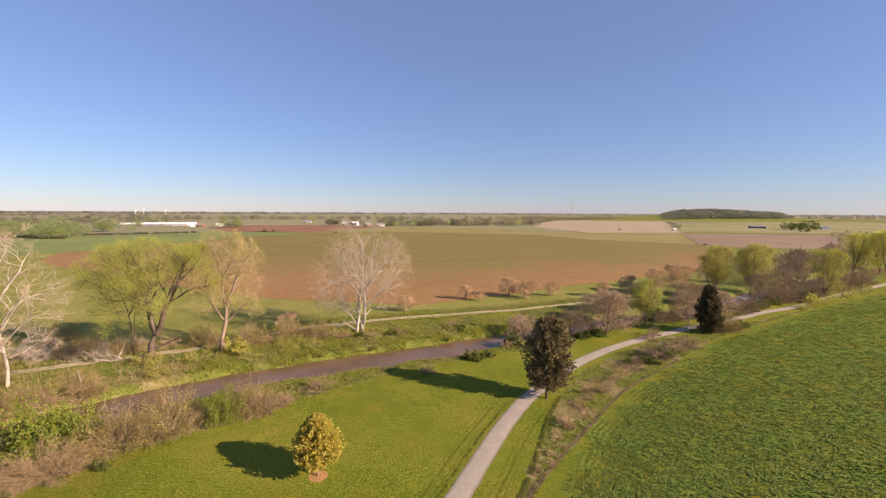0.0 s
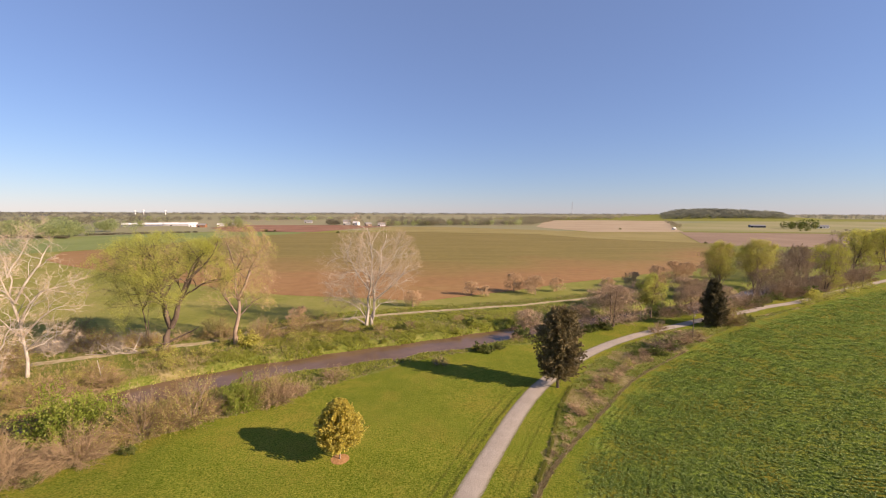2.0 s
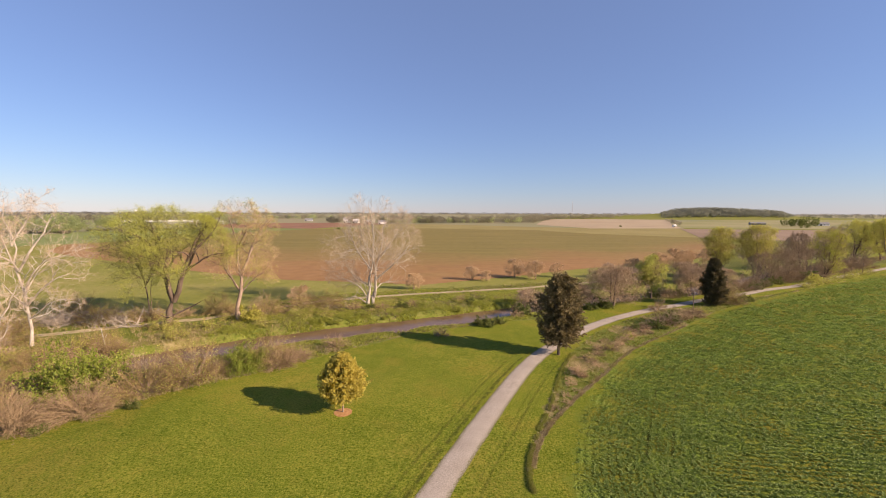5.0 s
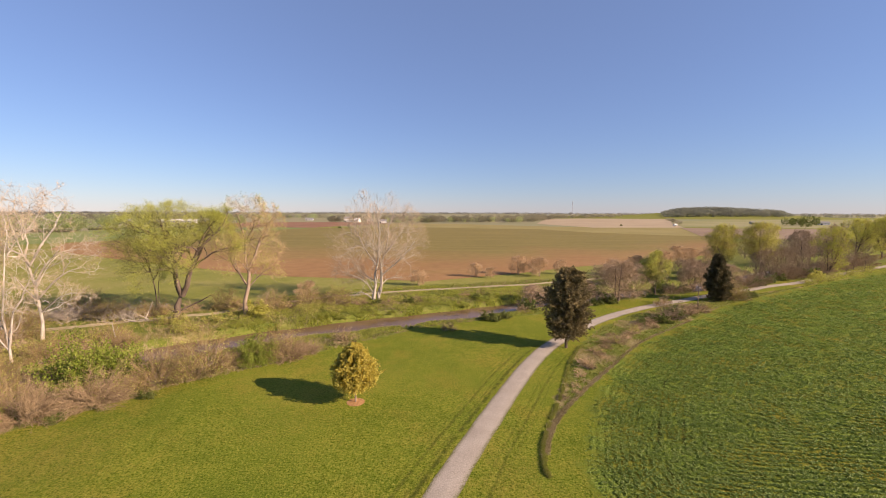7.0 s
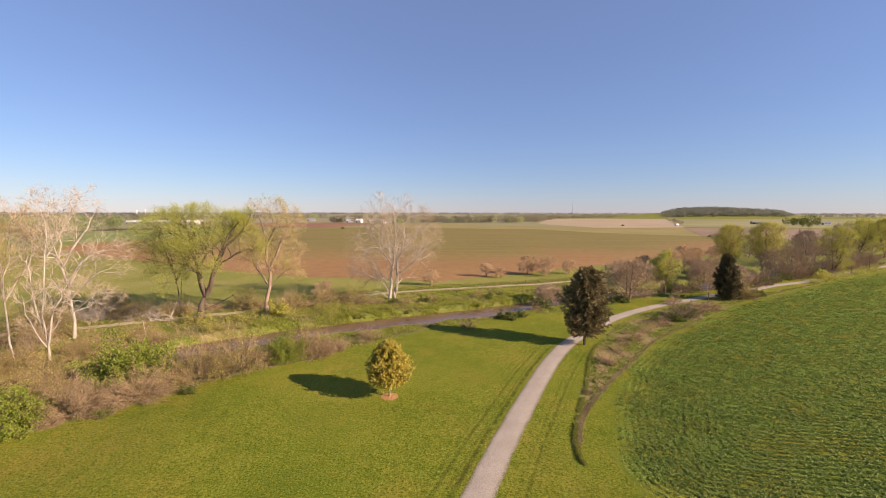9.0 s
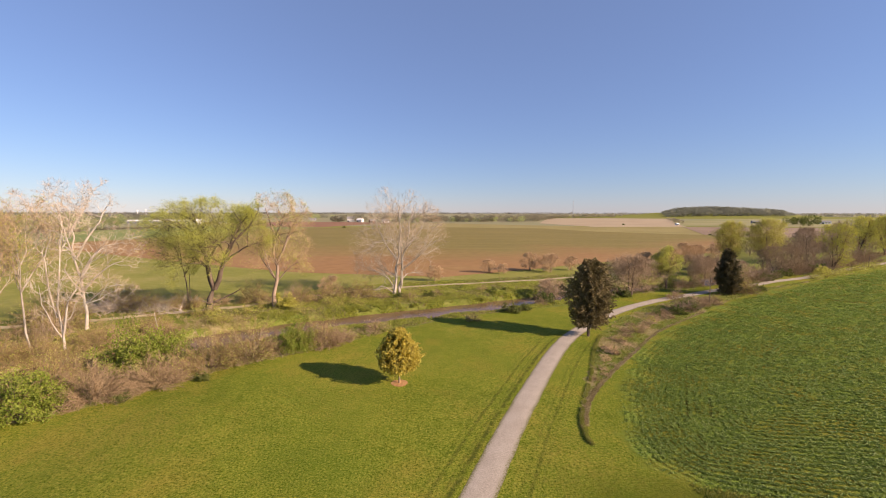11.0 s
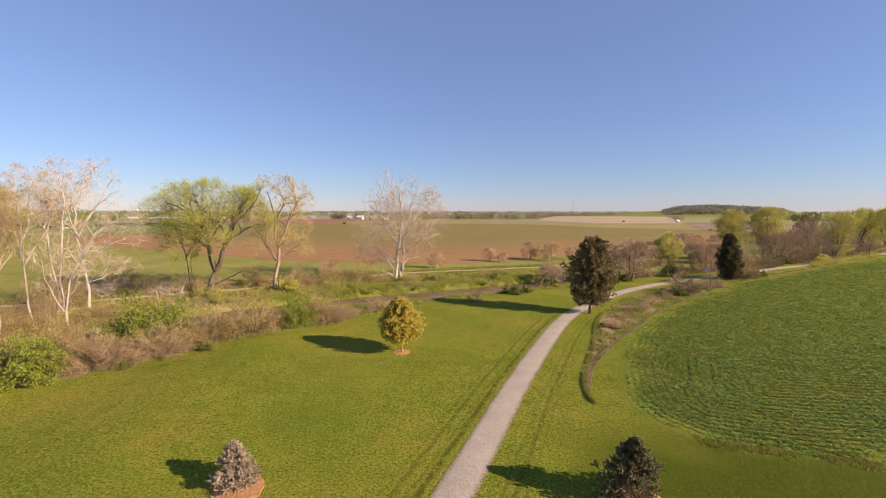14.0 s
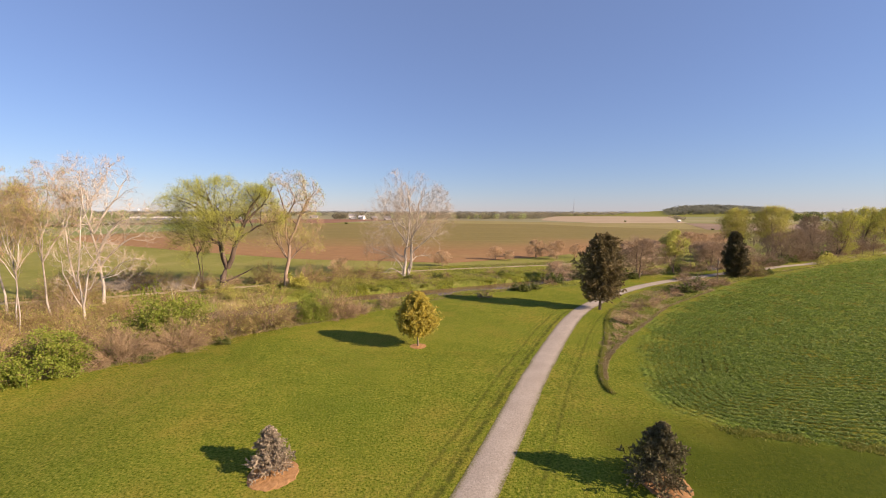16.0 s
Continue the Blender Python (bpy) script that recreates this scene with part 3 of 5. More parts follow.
def plant_conifer(name, label, data, mats, at, turn=0.0, size=1.0):
    ob = thing(name, label, "tree" if name == "maple_tree" else "evergreen tree", at, turn, size)
    for key, m in zip(("trunk", "boughs", "foliage"), mats):
        v, f = data[key]
        tagged(part({"boughs": "bough_set"}.get(key, key), (v, f if isinstance(f, list) else [f]), m, ob), kind="" if key == "trunk" else "stuff")
    return ob


# ---- plan: lines and areas in metres ----
RIVER = [(-150, 2, 4), (-110, 20, 4), (-86, 36.5, 4), (-74, 46.5, 3.8), (-67, 54, 3.8), (-60, 61.2, 3.8), (-54, 66.4, 3.8), (-42, 73.6, 4.1), (-27, 81.3, 4.4), (-12, 87.6, 4.6), (1, 93.4, 4.6), (15, 101, 4.3), (33, 110, 4.2),
         (53, 119, 4.6), (73, 126, 5), (105, 146, 3.4), (150, 176, 3.2), (208, 208, 4.5), (330, 270, 5)]
LANE = [(-28, -40), (-20, -8), (-15.3, 5), (-9.9, 16.6), (-6.3, 25), (-1.5, 36.3), (5.9, 51.9), (11.2, 61.8), (16.6, 69.8), (26.3, 81.2), (37.5, 90.9), (52.3, 100.8), (60.5, 105.2), (70, 110.7), (89.2, 119.9),
        (101.5, 127), (116, 133.3), (123.4, 137.5), (162, 159.8), (193, 176.6), (300, 235)]
EDGE = [(-160, -8), (-90, 20), (-62, 36), (-53.2, 41.4), (-47.6, 45.6), (-41.8, 51.2), (-32.5, 57.3), (-26.4, 63.6), (-18.9, 70.3), (-9.9, 78.2), (3.3, 84.5), (15, 89.5), (24, 93), (36, 101), (50, 108.5), (66, 114), (86, 123), (112, 137), (160, 164), (300, 243)]
TRACK = [(-150, 52), (-110, 66), (-80, 78), (-70.5, 84), (-58, 89.5), (-48.8, 98.5), (-35, 109), (-14.2, 118.3), (20.8, 127.8), (50.6, 140.5), (75, 153)]
STRIP = [(5.0, 31.6), (5.4, 35.3), (7.3, 40.4), (11.4, 49.2), (15.2, 58.6), (19.6, 66.8), (28.2, 79), (39.6, 89.5), (53, 98.4), (71, 106.6), (95, 118), (125, 134), (180, 162.5)]
WEED_EDGE = [(178.7, 162), (118.2, 130), (90.3, 113), (68.7, 100), (49.8, 84.3), (32.9, 70.6), (21.5, 57.6), (16.2, 51.4), (10.2, 43.8), (7.3, 39.0), (5.9, 35.4), (5.3, 31.7)]
BORDER = [(178.7, 161), (118.2, 128.9), (90.3, 112), (68.7, 99.4), (50.0, 83.9), (33.1, 70.1), (20.9, 56.6), (16.6, 49.5), (11.6, 41.0), (9.0, 33.4), (9.0, 28.0), (12.0, 24.2), (22.0, 21.3), (60, 17), (140, 7)]
CROP = BORDER + [(420, -20), (600, 60), (560, 300), (320, 236)]
SOIL = [(-205, 218), (-178, 203), (-126, 174), (-71, 147), (-59, 143), (-29, 138), (-9, 134), (24, 152), (51, 170), (70, 180), (144, 221), (207, 286), (249, 353), (248, 394), (166, 458), (123, 541), (-73, 594), (-178, 555), (-238, 458), (-263, 316), (-275, 290), (-242, 243)]


def to_line(x, y, line):
    """Distance from points to a line, signed (+ to its left), and the nearest place's share of its length."""
    ln = np.array(line, float)[:, :2]
    best, sign, place = np.full(x.shape, 1e9), np.ones(x.shape), np.zeros(x.shape)
    for i in range(len(ln) - 1):
        ax, ay = ln[i]
        dx, dy = ln[i + 1] - ln[i]
        t = np.clip(((x - ax) * dx + (y - ay) * dy) / (dx * dx + dy * dy), 0, 1)
        ex, ey = x - ax - t * dx, y - ay - t * dy
        d = np.hypot(ex, ey)
        m = d < best
        best[m], place[m] = d[m], i + t[m]
        sign[m] = np.where((dx * ey - dy * ex)[m] >= 0, 1.0, -1.0)
    return best * sign, place


def inside(x, y, poly):
    res = np.zeros(x.shape, bool)
    n = len(poly)
    for i in range(n):
        (x1, y1), (x2, y2) = poly[i][:2], poly[(i + 1) % n][:2]
        if y1 != y2:
            res ^= ((y1 > y) != (y2 > y)) & (x < (x2 - x1) * (y - y1) / (y2 - y1) + x1)
    return res


def smooth01(v, a, b):
    t = np.clip((v - a) / (b - a), 0, 1)
    return t * t * (3 - 2 * t)


def wobble(x, y, s, seed=0.0):
    return (np.sin(x * s + 1.3 * np.sin(y * s * 0.7 + seed)) + np.sin(y * s * 1.3 + 1.7 * np.sin(x * s * 0.6 + 2 * seed)) + np.sin((x + y) * s * 0.8 + seed)) / 3


def height(x, y):
    x, y = np.asarray(x, float), np.asarray(y, float)
    d, place = to_line(x, y, RIVER)
    half = np.interp(place, np.arange(len(RIVER)), [r[2] for r in RIVER]) + 0.7 * wobble(x, y, 0.45, 1.0)
    cut = -2.3 * (1 - smooth01(np.abs(d), half - 1.3, half + 2.4))
    lump = 0.10 * wobble(x, y, 0.11, 2.0) + 0.03 * wobble(x, y, 0.6, 3.0)
    hill = 26 * np.exp(-((x - 1060) / 330) ** 2 - ((y - 1640) / 240) ** 2) * smooth01(y, 1350, 1540)
    fall = -1.0 * smooth01(-x, 34, 54) * smooth01(-d, 2, 7) * smooth01(y, -20, 10)
    return hill + cut + fall + lump * (1 - smooth01(y, 120, 150)) * (1 - smooth01(np.abs(x), 130, 170))


def spot(x, y, dz=-0.03):
    return (x, y, float(height(np.array([x]), np.array([y]))[0]) + dz)


# ---- ground, water, lane, fields ----
def spread_axis(lo, hi, step, far_lo, far_hi, ratio):
    mid = list(np.arange(lo, hi + 1e-6, step))
    up, s = [mid[-1]], step
    while up[-1] < far_hi:
        s *= ratio
        up.append(up[-1] + s)
    dn, s = [mid[0]], step
    while dn[-1] > far_lo:
        s *= ratio
        dn.append(dn[-1] - s)
    return np.array(dn[:0:-1] + mid + up[1:])


def weedy(x, y):
    """Share of dry weeds in the strip: all along its ditch side, in patches further on."""
    d = np.abs(to_line(x, y, STRIP)[0])
    ditch = (1 - smooth01(d, 0.6, 1.3)) * (1 - smooth01(y, 50, 55))
    patch = smooth01(wobble(x, y, 0.42, 6.0), 0.1, 0.4) * smooth01(y, 54, 64)
    return np.clip(np.maximum(ditch, patch), 0, 1)


def build_ground():
    xs = spread_axis(-105, 135, 1.1, -4700, 4700, 1.09)
    ys = spread_axis(5, 150, 0.95, -600, 4700, 1.07)
    gx, gy = np.meshgrid(xs, ys)
    x, y = gx.ravel(), gy.ravel()
    z = height(x, y)
    nx, ny = len(xs), len(ys)
    i = np.arange(ny - 1)[:, None] * nx + np.arange(nx - 1)[None, :]
    faces = np.stack([i, i + 1, i + nx + 1, i + nx], -1).reshape(-1, 4)
    me = mesh("ground", np.stack([x, y, z], 1), [faces], (M_GROUND,), True)
    j = 0.7 * wobble(x, y, 0.9, 4.0) + 0.8 * wobble(x, y, 0.33, 5.0)
    edge, _ = to_line(x, y, EDGE)
    track, _ = to_line(x, y, TRACK)
    river, place = to_line(x, y, RIVER)
    lane, _ = to_line(x, y, LANE)
    strip, _ = to_line(x, y, STRIP)
    rough = smooth01(edge + j, -0.6, 0.6) * (1 - smooth01(track + 3 * j, 4, 9))
    rough = np.maximum(rough, 0.5 * smooth01(y, 100, 115) * smooth01(x, 70, 100) * smooth01(lane + j, 3, 5))
    meadow = smooth01(edge, 2, 6)
    in_strip = inside(x + 0.4 * j, y, STRIP + WEED_EDGE).astype(float)
    dry = in_strip * weedy(x, y)
    bank = smooth01(edge + j, -1.2, 0.5) * (1 - smooth01(edge + 1.5 * j, 2.5, 6)) * np.clip(0.6 + 0.7 * wobble(x, y, 0.4, 7.0), 0, 1) * (x < 5) * (1 - 0.6 * smooth01(x, -36, -26))
    dry = np.maximum(dry, bank)
    dry = np.maximum(dry, np.clip(0.75 + 0.6 * wobble(x, y, 0.35, 8.0), 0, 1) * smooth01(river, 3.6, 4.6) * (1 - smooth01(river + 2 * j, 13, 20)) * (1 - smooth01(x + 2 * j, -56, -44)))
    dirt = 1 - smooth01(np.abs(track + 0.4 * j), 0.6, 1.5 + 0.4 * (x < -40))
    dirt = np.maximum(dirt, np.clip(0.3 + 0.5 * wobble(x, y, 0.5, 9.0), 0, 1) * (1 - smooth01(np.abs(np.abs(river) - 4.2), 0.2, 0.5)) * (river > 0))
    crop = smooth01(to_line(x, y, BORDER)[0] + 1.2 * j, -2.2, 2.6) * np.where((x < 100) | inside(x, y, CROP), 1.0, 0.0)
    lush = np.maximum(0.0, 1.0 *  smooth01(x + 1.5 * j, -5, 9) * (1 - smooth01(y + 0.25 * x + 1.5 * j, 23, 33)) * (y > -30))
    green_strip = np.maximum(in_strip, rough)
    dr = me.attributes.new("drill", "FLOAT", "POINT")
    dr.data.foreach_set("value", to_line(x, y, BORDER)[0].astype(np.float32))
    ve = me.attributes.new("verge", "FLOAT", "POINT")
    ve.data.foreach_set("value", lane.astype(np.float32))
    a = me.color_attributes.new("zone", "FLOAT_COLOR", "POINT")
    a.data.foreach_set("color", np.stack([green_strip, dry, dirt, np.ones_like(x)], 1).astype(np.float32).ravel())
    b = me.color_attributes.new("zone_b", "FLOAT_COLOR", "POINT")
    b.data.foreach_set("color", np.stack([crop, meadow, 1 - smooth01(y, 58, 76), lush], 1).astype(np.float32).ravel())
    tagged(new("ground", me), "mown grass, rough river banks and crop soil of a flat valley", "ground", kind="structure")


def ribbon(name, line, half, dz, material, across, label, category, crown=0.0):
    c = smooth_line([q[:2] for q in line], 14)
    tan = unit(np.gradient(c, axis=0))
    nrm = np.stack([-tan[:, 1], tan[:, 0]], 1)
    u = np.linspace(-1, 1, across)
    hw = half + 0.06 * wobble(c[:, 0], c[:, 1], 1.1, 8.0) if np.isscalar(half) else half
    hw = np.broadcast_to(hw, (len(c),))
    xy = c[:, None] + nrm[:, None] * (u[None, :, None] * hw[:, None, None])
    z = height(xy[..., 0], xy[..., 1]) + dz + crown * (1 - u[None] ** 2) if crown else np.full(xy.shape[:2], dz)
    v = np.concatenate([xy, z[..., None]], -1).reshape(-1, 3)
    i = np.arange(len(c) - 1)[:, None] * across + np.arange(across - 1)[None]
    f = np.stack([i, i + across, i + across + 1, i + 1], -1).reshape(-1, 4)[:, ::-1]
    me = mesh(name, v, [f], (material,), True)
    at = me.attributes.new("across", "FLOAT", "POINT")
    at.data.foreach_set("value", np.tile(u, len(c)).astype(np.float32))
    return tagged(new(name, me), label, category, kind="structure")


def field(name, poly, z, material, label):
    bm = bmesh.new()
    bm.faces.new([bm.verts.new((px, py, z)) for px, py in poly])
    bmesh.ops.triangulate(bm, faces=bm.faces[:])
    bmesh.ops.recalc_face_normals(bm, faces=bm.faces[:])
    if bm.faces[0].normal.z < 0:
        bmesh.ops.reverse_faces(bm, faces=bm.faces[:])
    me = bpy.data.meshes.new(name)
    bm.to_mesh(me), bm.free()
    me.materials.append(material)
    return tagged(new(name, me), label, "field", kind="structure")


build_ground()
ribbon("water", RIVER, 8.5, -1.25, M_WATER, 3, "calm muddy brown river between grassy banks", "river")
ribbon("road", LANE, 1.42, 0.022, M_GRAVEL, 9, "pale crushed-stone lane with grassy edges", "gravel lane", 0.05)
M_OLIVE = sprouting_soil()
M_RED = soil("bare_red_soil", (0.203, 0.098, 0.051), (0.242, 0.121, 0.066), (0.273, 0.148, 0.082), 0.02, 1.6, 1.1)
M_WHEAT = soil("young_wheat", (0.117, 0.156, 0.037), (0.148, 0.187, 0.048), (0.187, 0.211, 0.064), 0.015)
M_STRIPE = soil("yellow_green_field", (0.187, 0.156, 0.047), (0.226, 0.187, 0.058), (0.257, 0.211, 0.078), 0.015)
M_STUBBLE = soil("tan_stubble", (0.281, 0.215, 0.129), (0.328, 0.254, 0.156), (0.359, 0.289, 0.183), 0.012)
M_PLOUGH = soil("ploughed_soil", (0.187, 0.129, 0.078), (0.218, 0.152, 0.098), (0.257, 0.183, 0.117), 0.015)
M_PASTURE = soil("pasture", (0.172, 0.179, 0.055), (0.218, 0.203, 0.078), (0.265, 0.234, 0.117), 0.006)
M_FAR = soil("far_fields", (0.161, 0.176, 0.076), (0.218, 0.202, 0.102), (0.265, 0.225, 0.13), 0.003)
field("field_far", [(-4600, 600), (-1500, 420), (-440, 395), (-300, 620), (250, 640), (640, 640), (1500, 500), (4600, 500), (4600, 4600), (-4600, 4600)], 0.03, M_FAR, "distant patchwork of fields on the valley floor")
field("field_soil", SOIL, 0.06, M_OLIVE, "wide red-brown field with a haze of sprouting green")
field("field_wheat", [(-296, 264), (-283, 289), (-263, 316), (-238, 458), (-178, 555), (-258, 594), (-350, 541), (-396, 477), (-439, 393)], 0.12, M_WHEAT, "strip of young green wheat")
field("field_red_far", [(-399, 694), (-298, 574), (-183, 569), (-145, 699), (-99, 805), (-225, 851), (-416, 826)], 0.12, M_RED, "distant bare red field")
field("field_stripe", [(-141, 678), (-96, 777), (13, 764), (219, 605), (357, 617), (248, 394), (166, 458), (123, 541), (-73, 594)], 0.15, M_STRIPE, "pale yellow-green strip of field")
field("field_stubble", [(178, 782), (335, 1330), (930, 1690), (415, 735), (366, 618), (219, 605)], 0.18, M_STUBBLE, "tan stubble field")
field("field_plough", [(350, 601), (532, 573), (620, 520), (348, 340), (263, 364), (249, 394)], 0.18, M_PLOUGH, "purple-brown ploughed field")
field("field_pasture", [(558, 991), (1347, 1713), (1553, 1561), (800, 640), (560, 604), (372, 634)], 0.15, M_PASTURE, "pale green pasture")

# ---- the lone trees on the lawn ----
def mulch_ring(at, radius, label):
    rng = np.random.default_rng(int(abs(at[0]) * 10))
    bm = bmesh.new()
    n = 40
    rings = []
    for k, (rr, hh) in enumerate(((1.0, -0.04), (0.96, 0.0), (0.8, 0.025), (0.6, 0.03), (0.4, 0.035), (0.2, 0.04))):
        rings.append([bm.verts.new((math.cos(i * math.tau / n) * radius * rr * (1 + 0.022 * rng.normal()), math.sin(i * math.tau / n) * radius * rr * (1 + 0.022 * rng.normal()), hh + 0.012 * rng.normal())) for i in range(n)])
    for a, b in zip(rings[:-1], rings[1:]):
        for i in range(n):
            bm.faces.new((a[i], a[(i + 1) % n], b[(i + 1) % n], b[i]))
    bm.faces.new(rings[-1])
    me = bpy.data.meshes.new("mulch_ring")
    bm.to_mesh(me), bm.free()
    me.materials.append(M_MULCH)
    ob = new("mulch_ring", me)
    ob.location = (at[0], at[1], at[2] + 0.04)
    return tagged(ob, label, "mulch bed")


plant_conifer("maple_tree", "young maple with a dense egg-shaped yellow-green crown on a lawn", conifer_data(11, 7.6, 6.2, 0.25, 280, 14, 62000, 0.105, 0.66, 0.5, 0.12, 0.22, 0.13, 0.05, 0.55), (M_PALEBARK, M_BARK, M_MAPLE), spot(-15.25, 46.1))
mulch_ring(spot(-15.25, 46.1), 1.15, "round bed of pinkish-brown wood mulch under the young maple")
plant_conifer("cedar_tree", "tall dark bronze-green red cedar leaning over the lane", conifer_data(21, 14.4, 9.4, 0.13, 210, 15, 90000, 0.15, 0.58, 0.6, 0.28, 0.42, 0.2, 0.12), (M_BARK, M_BARK, M_CEDAR), spot(17.3, 66.4), 0, (1.0, 0.76, 1.0))
plant_conifer("cedar_tree", "dense columnar dark green red cedar beside the lane", conifer_data(22, 13.0, 7.4, 0.03, 190, 13, 60000, 0.165, 0.55, 0.8, 0.22, 0.3, 0.16, 0.06), (M_BARK, M_BARK, M_CEDARB), spot(70.0, 105.0))
plant_conifer("spruce_tree", "small pale blue-grey spruce in a mulch ring on the lawn", conifer_data(23, 3.3, 3.1, 0.03, 75, 14, 22000, 0.075, 0.85, 0.4, 0.07, 0.1, 0.2, 0.05, 0.28), (M_BARK, M_BARK, M_BLUESPRUCE), spot(-24.1, 19.4))
mulch_ring(spot(-23.7, 18.9), 1.75, "round bed of orange-brown mulch under the pale spruce")
plant_conifer("spruce_tree", "dark green-brown spruce with a reddish mulch bed", conifer_data(24, 4.7, 4.2, 0.03, 85, 15, 30000, 0.085, 0.85, 0.35, 0.09, 0.1, 0.25, 0.07, 0.28), (M_BARK, M_BARK, M_SPRUCE), spot(2.45, 17.9))
mulch_ring(spot(3.1, 17.8), 1.6, "round bed of reddish mulch under the dark spruce")

# ---- tall trees on the far bank ----
SYC = (M_SYC, M_SYC, M_SYC, M_SYCTWIG, M_TANLEAF)
plant_tree("sycamore_tree", "bare white-limbed sycamore with twin trunks on the river bank",
           broad_tree(31, (), (0.5, 0, 14.0), (14.0, 12.0, 15.5), (7, 7, 6, 3), 8.5, SYC, None, 0.3, 0.22, 0.2, (35, 75), 0.0, 0.6,
                      ((0.4, (-0.6, 0), (0, 7), (1, 18), (0, 26)), (0.36, (0.9, 0), (1, 6.5), (3.5, 17.5), (5, 24.5)), (0.2, (-0.8, 0.6), (-4, 2.4), (-6.5, 0.2)), (0.2, (-0.5, 2), (-3.5, 5.5), (-10, 8.5)),
                       (0.24, (0, 9.5), (-4, 16), (-6, 20.5)), (0.24, (1.2, 6.5), (7, 11.5), (10.5, 16)), (0.2, (0.4, 13), (-3, 15), (-7.5, 13.5)), (0.18, (2.2, 12), (6, 17), (8, 21))), 2.5), spot(-22.1, 104))
COT = (M_BARK, M_BARK, M_BARK, M_COTTON, M_COTTON)
plant_tree("cottonwood_tree", "big spreading cottonwood in thin yellow-green spring leaf",
           broad_tree(41, (), (0.0, 0, 15.6), (15.0, 12.0, 9.8), (7, 7, 6, 3), 8.0, COT, (34000, 0.085, 0.34), 0.45, 0.3, 0.2, (30, 70), 0.0, 0.36,
                      ((0.95, (0, 0), (0.2, 3.5), (1, 5.6)), (0.62, (1, 5.2), (-0.5, 11.5), (-1.5, 17.5), (-2.5, 22.5)), (0.58, (1, 5.2), (4, 12), (7, 18.5), (10, 23.5)), (0.3, (0, 11.5), (2, 15.5), (4, 23)),
                       (0.24, (0, 10.5), (-4, 12.5), (-9, 12)), (0.32, (-0.5, 14), (-5.5, 19), (-10.5, 21)), (0.3, (5.3, 15.2), (10, 20), (12, 24)), (0.22, (0.5, 2), (5.5, 4.4), (7.5, 5.5)), (0.25, (3.5, 11), (9, 15), (13, 16))), 8.0, True, 0.6), spot(-62.2, 84))
plant_tree("cottonwood_tree", "slim leaning cottonwood with a thin dark stem and yellow-green leaf",
           broad_tree(44, (), (-3.5, 0, 15.0), (7.0, 5.5, 8.0), (6, 7, 5, 3), 6.0, COT, (8000, 0.085, 0.34), 0.35, 0.35, 0.2, (30, 70), 0.0, 0.36,
                      ((0.14, (0, 0), (-1.2, 9), (-3.5, 14), (-6, 16)), (0.2, (-1.2, 9.5), (-3.0, 16), (-5, 21)), (0.14, (-1, 7), (1.5, 11), (2, 14))), 5.5), spot(-71, 91))
plant_tree("cottonwood_tree", "slender cottonwood with pale trunk and thin bronze-green leaf",
           broad_tree(42, (), (1.0, 0, 16), (9.4, 8.0, 11.5), (7, 7, 6, 3), 6.0, (M_PALEBARK, M_PALEBARK, M_TWIG, M_TANTWIG, M_COTTON), (6800, 0.105, 0.35), 0.45, 0.25, 0.2, (30, 70), 0.0, 0.6,
                      ((0.48, (0, 0), (0.4, 9.5), (0, 17.5), (-1.5, 23.5)), (0.3, (0.4, 10), (4, 18), (7.5, 23)), (0.26, (0.1, 7), (-3, 12), (-4, 17)), (0.2, (0.2, 16.5), (2.5, 21), (1, 24.5)), (0.16, (0.3, 6), (3.5, 9.5), (6, 11))), 4.0), spot(-49.3, 88.5))
plant_tree("sycamore_tree", "tall bare sycamore with white bark and wide limbs",
           broad_tree(32, (), (0.5, 0, 15.5), (11.5, 10.5, 14.0), (6, 6, 5, 3), 6.0, SYC, None, 0.35, 0.15, 0.3, (35, 75), 0.0, 0.45,
                      ((0.27, (0, 0), (0, 10), (-0.5, 18), (-2, 26)), (0.2, (0, 9.5), (4, 15.5), (8.5, 17)), (0.2, (0, 7.5), (6, 12.5), (8.5, 13.5)), (0.2, (0, 14), (4.5, 21.5), (5.5, 24.5)), (0.16, (-0.5, 15.5), (-5, 17.5), (-7, 19.5)), (0.12, (0, 5), (5.5, 8.5), (9.5, 9)), (0.16, (-0.8, 18.5), (1.5, 23), (2.5, 25.5))), 2.5), spot(-78, 70.3))
plant_tree("sycamore_tree", "slim bare sycamore that forks low into white stems",
           broad_tree(35, (), (0.5, 0, 14.0), (6.5, 6.0, 11.0), (7, 6, 5, 3), 4.5, SYC, None, 0.4, 0.15, 0.3, (35, 75), 0.0, 0.45,
                      ((0.18, (0, 0), (0, 7.5), (1.5, 17.5), (0.5, 24)), (0.16, (0, 2), (3.5, 11), (5, 14)), (0.15, (-0.3, 5.5), (-1, 15.5), (-2, 20)), (0.1, (1.4, 17), (3.5, 21))), 2.5), spot(-71.6, 58.8))
slim = broad_tree(33, (), (0.3, 0, 18.0), (5.0, 5.0, 8.0), (9, 7, 6, 3), 4.6, (M_SYC, M_SYC, M_TANTWIG, M_GREYTWIG, M_COTTON), (3600, 0.085, 0.3), 0.5, 0.3, 0.16, (25, 60), 0.0, 0.45,
                  ((0.155, (0, 0), (0, 10.5), (0.5, 19), (0.5, 25)), (0.12, (0, 10), (3.5, 16.5), (4.5, 20)), (0.12, (0, 11), (-1.5, 17.5), (-3, 21))), 8.0)
a = plant_tree("sycamore_tree", "slim pale-stemmed tree with a thin greenish crown", slim, spot(-75.5, 57.2))
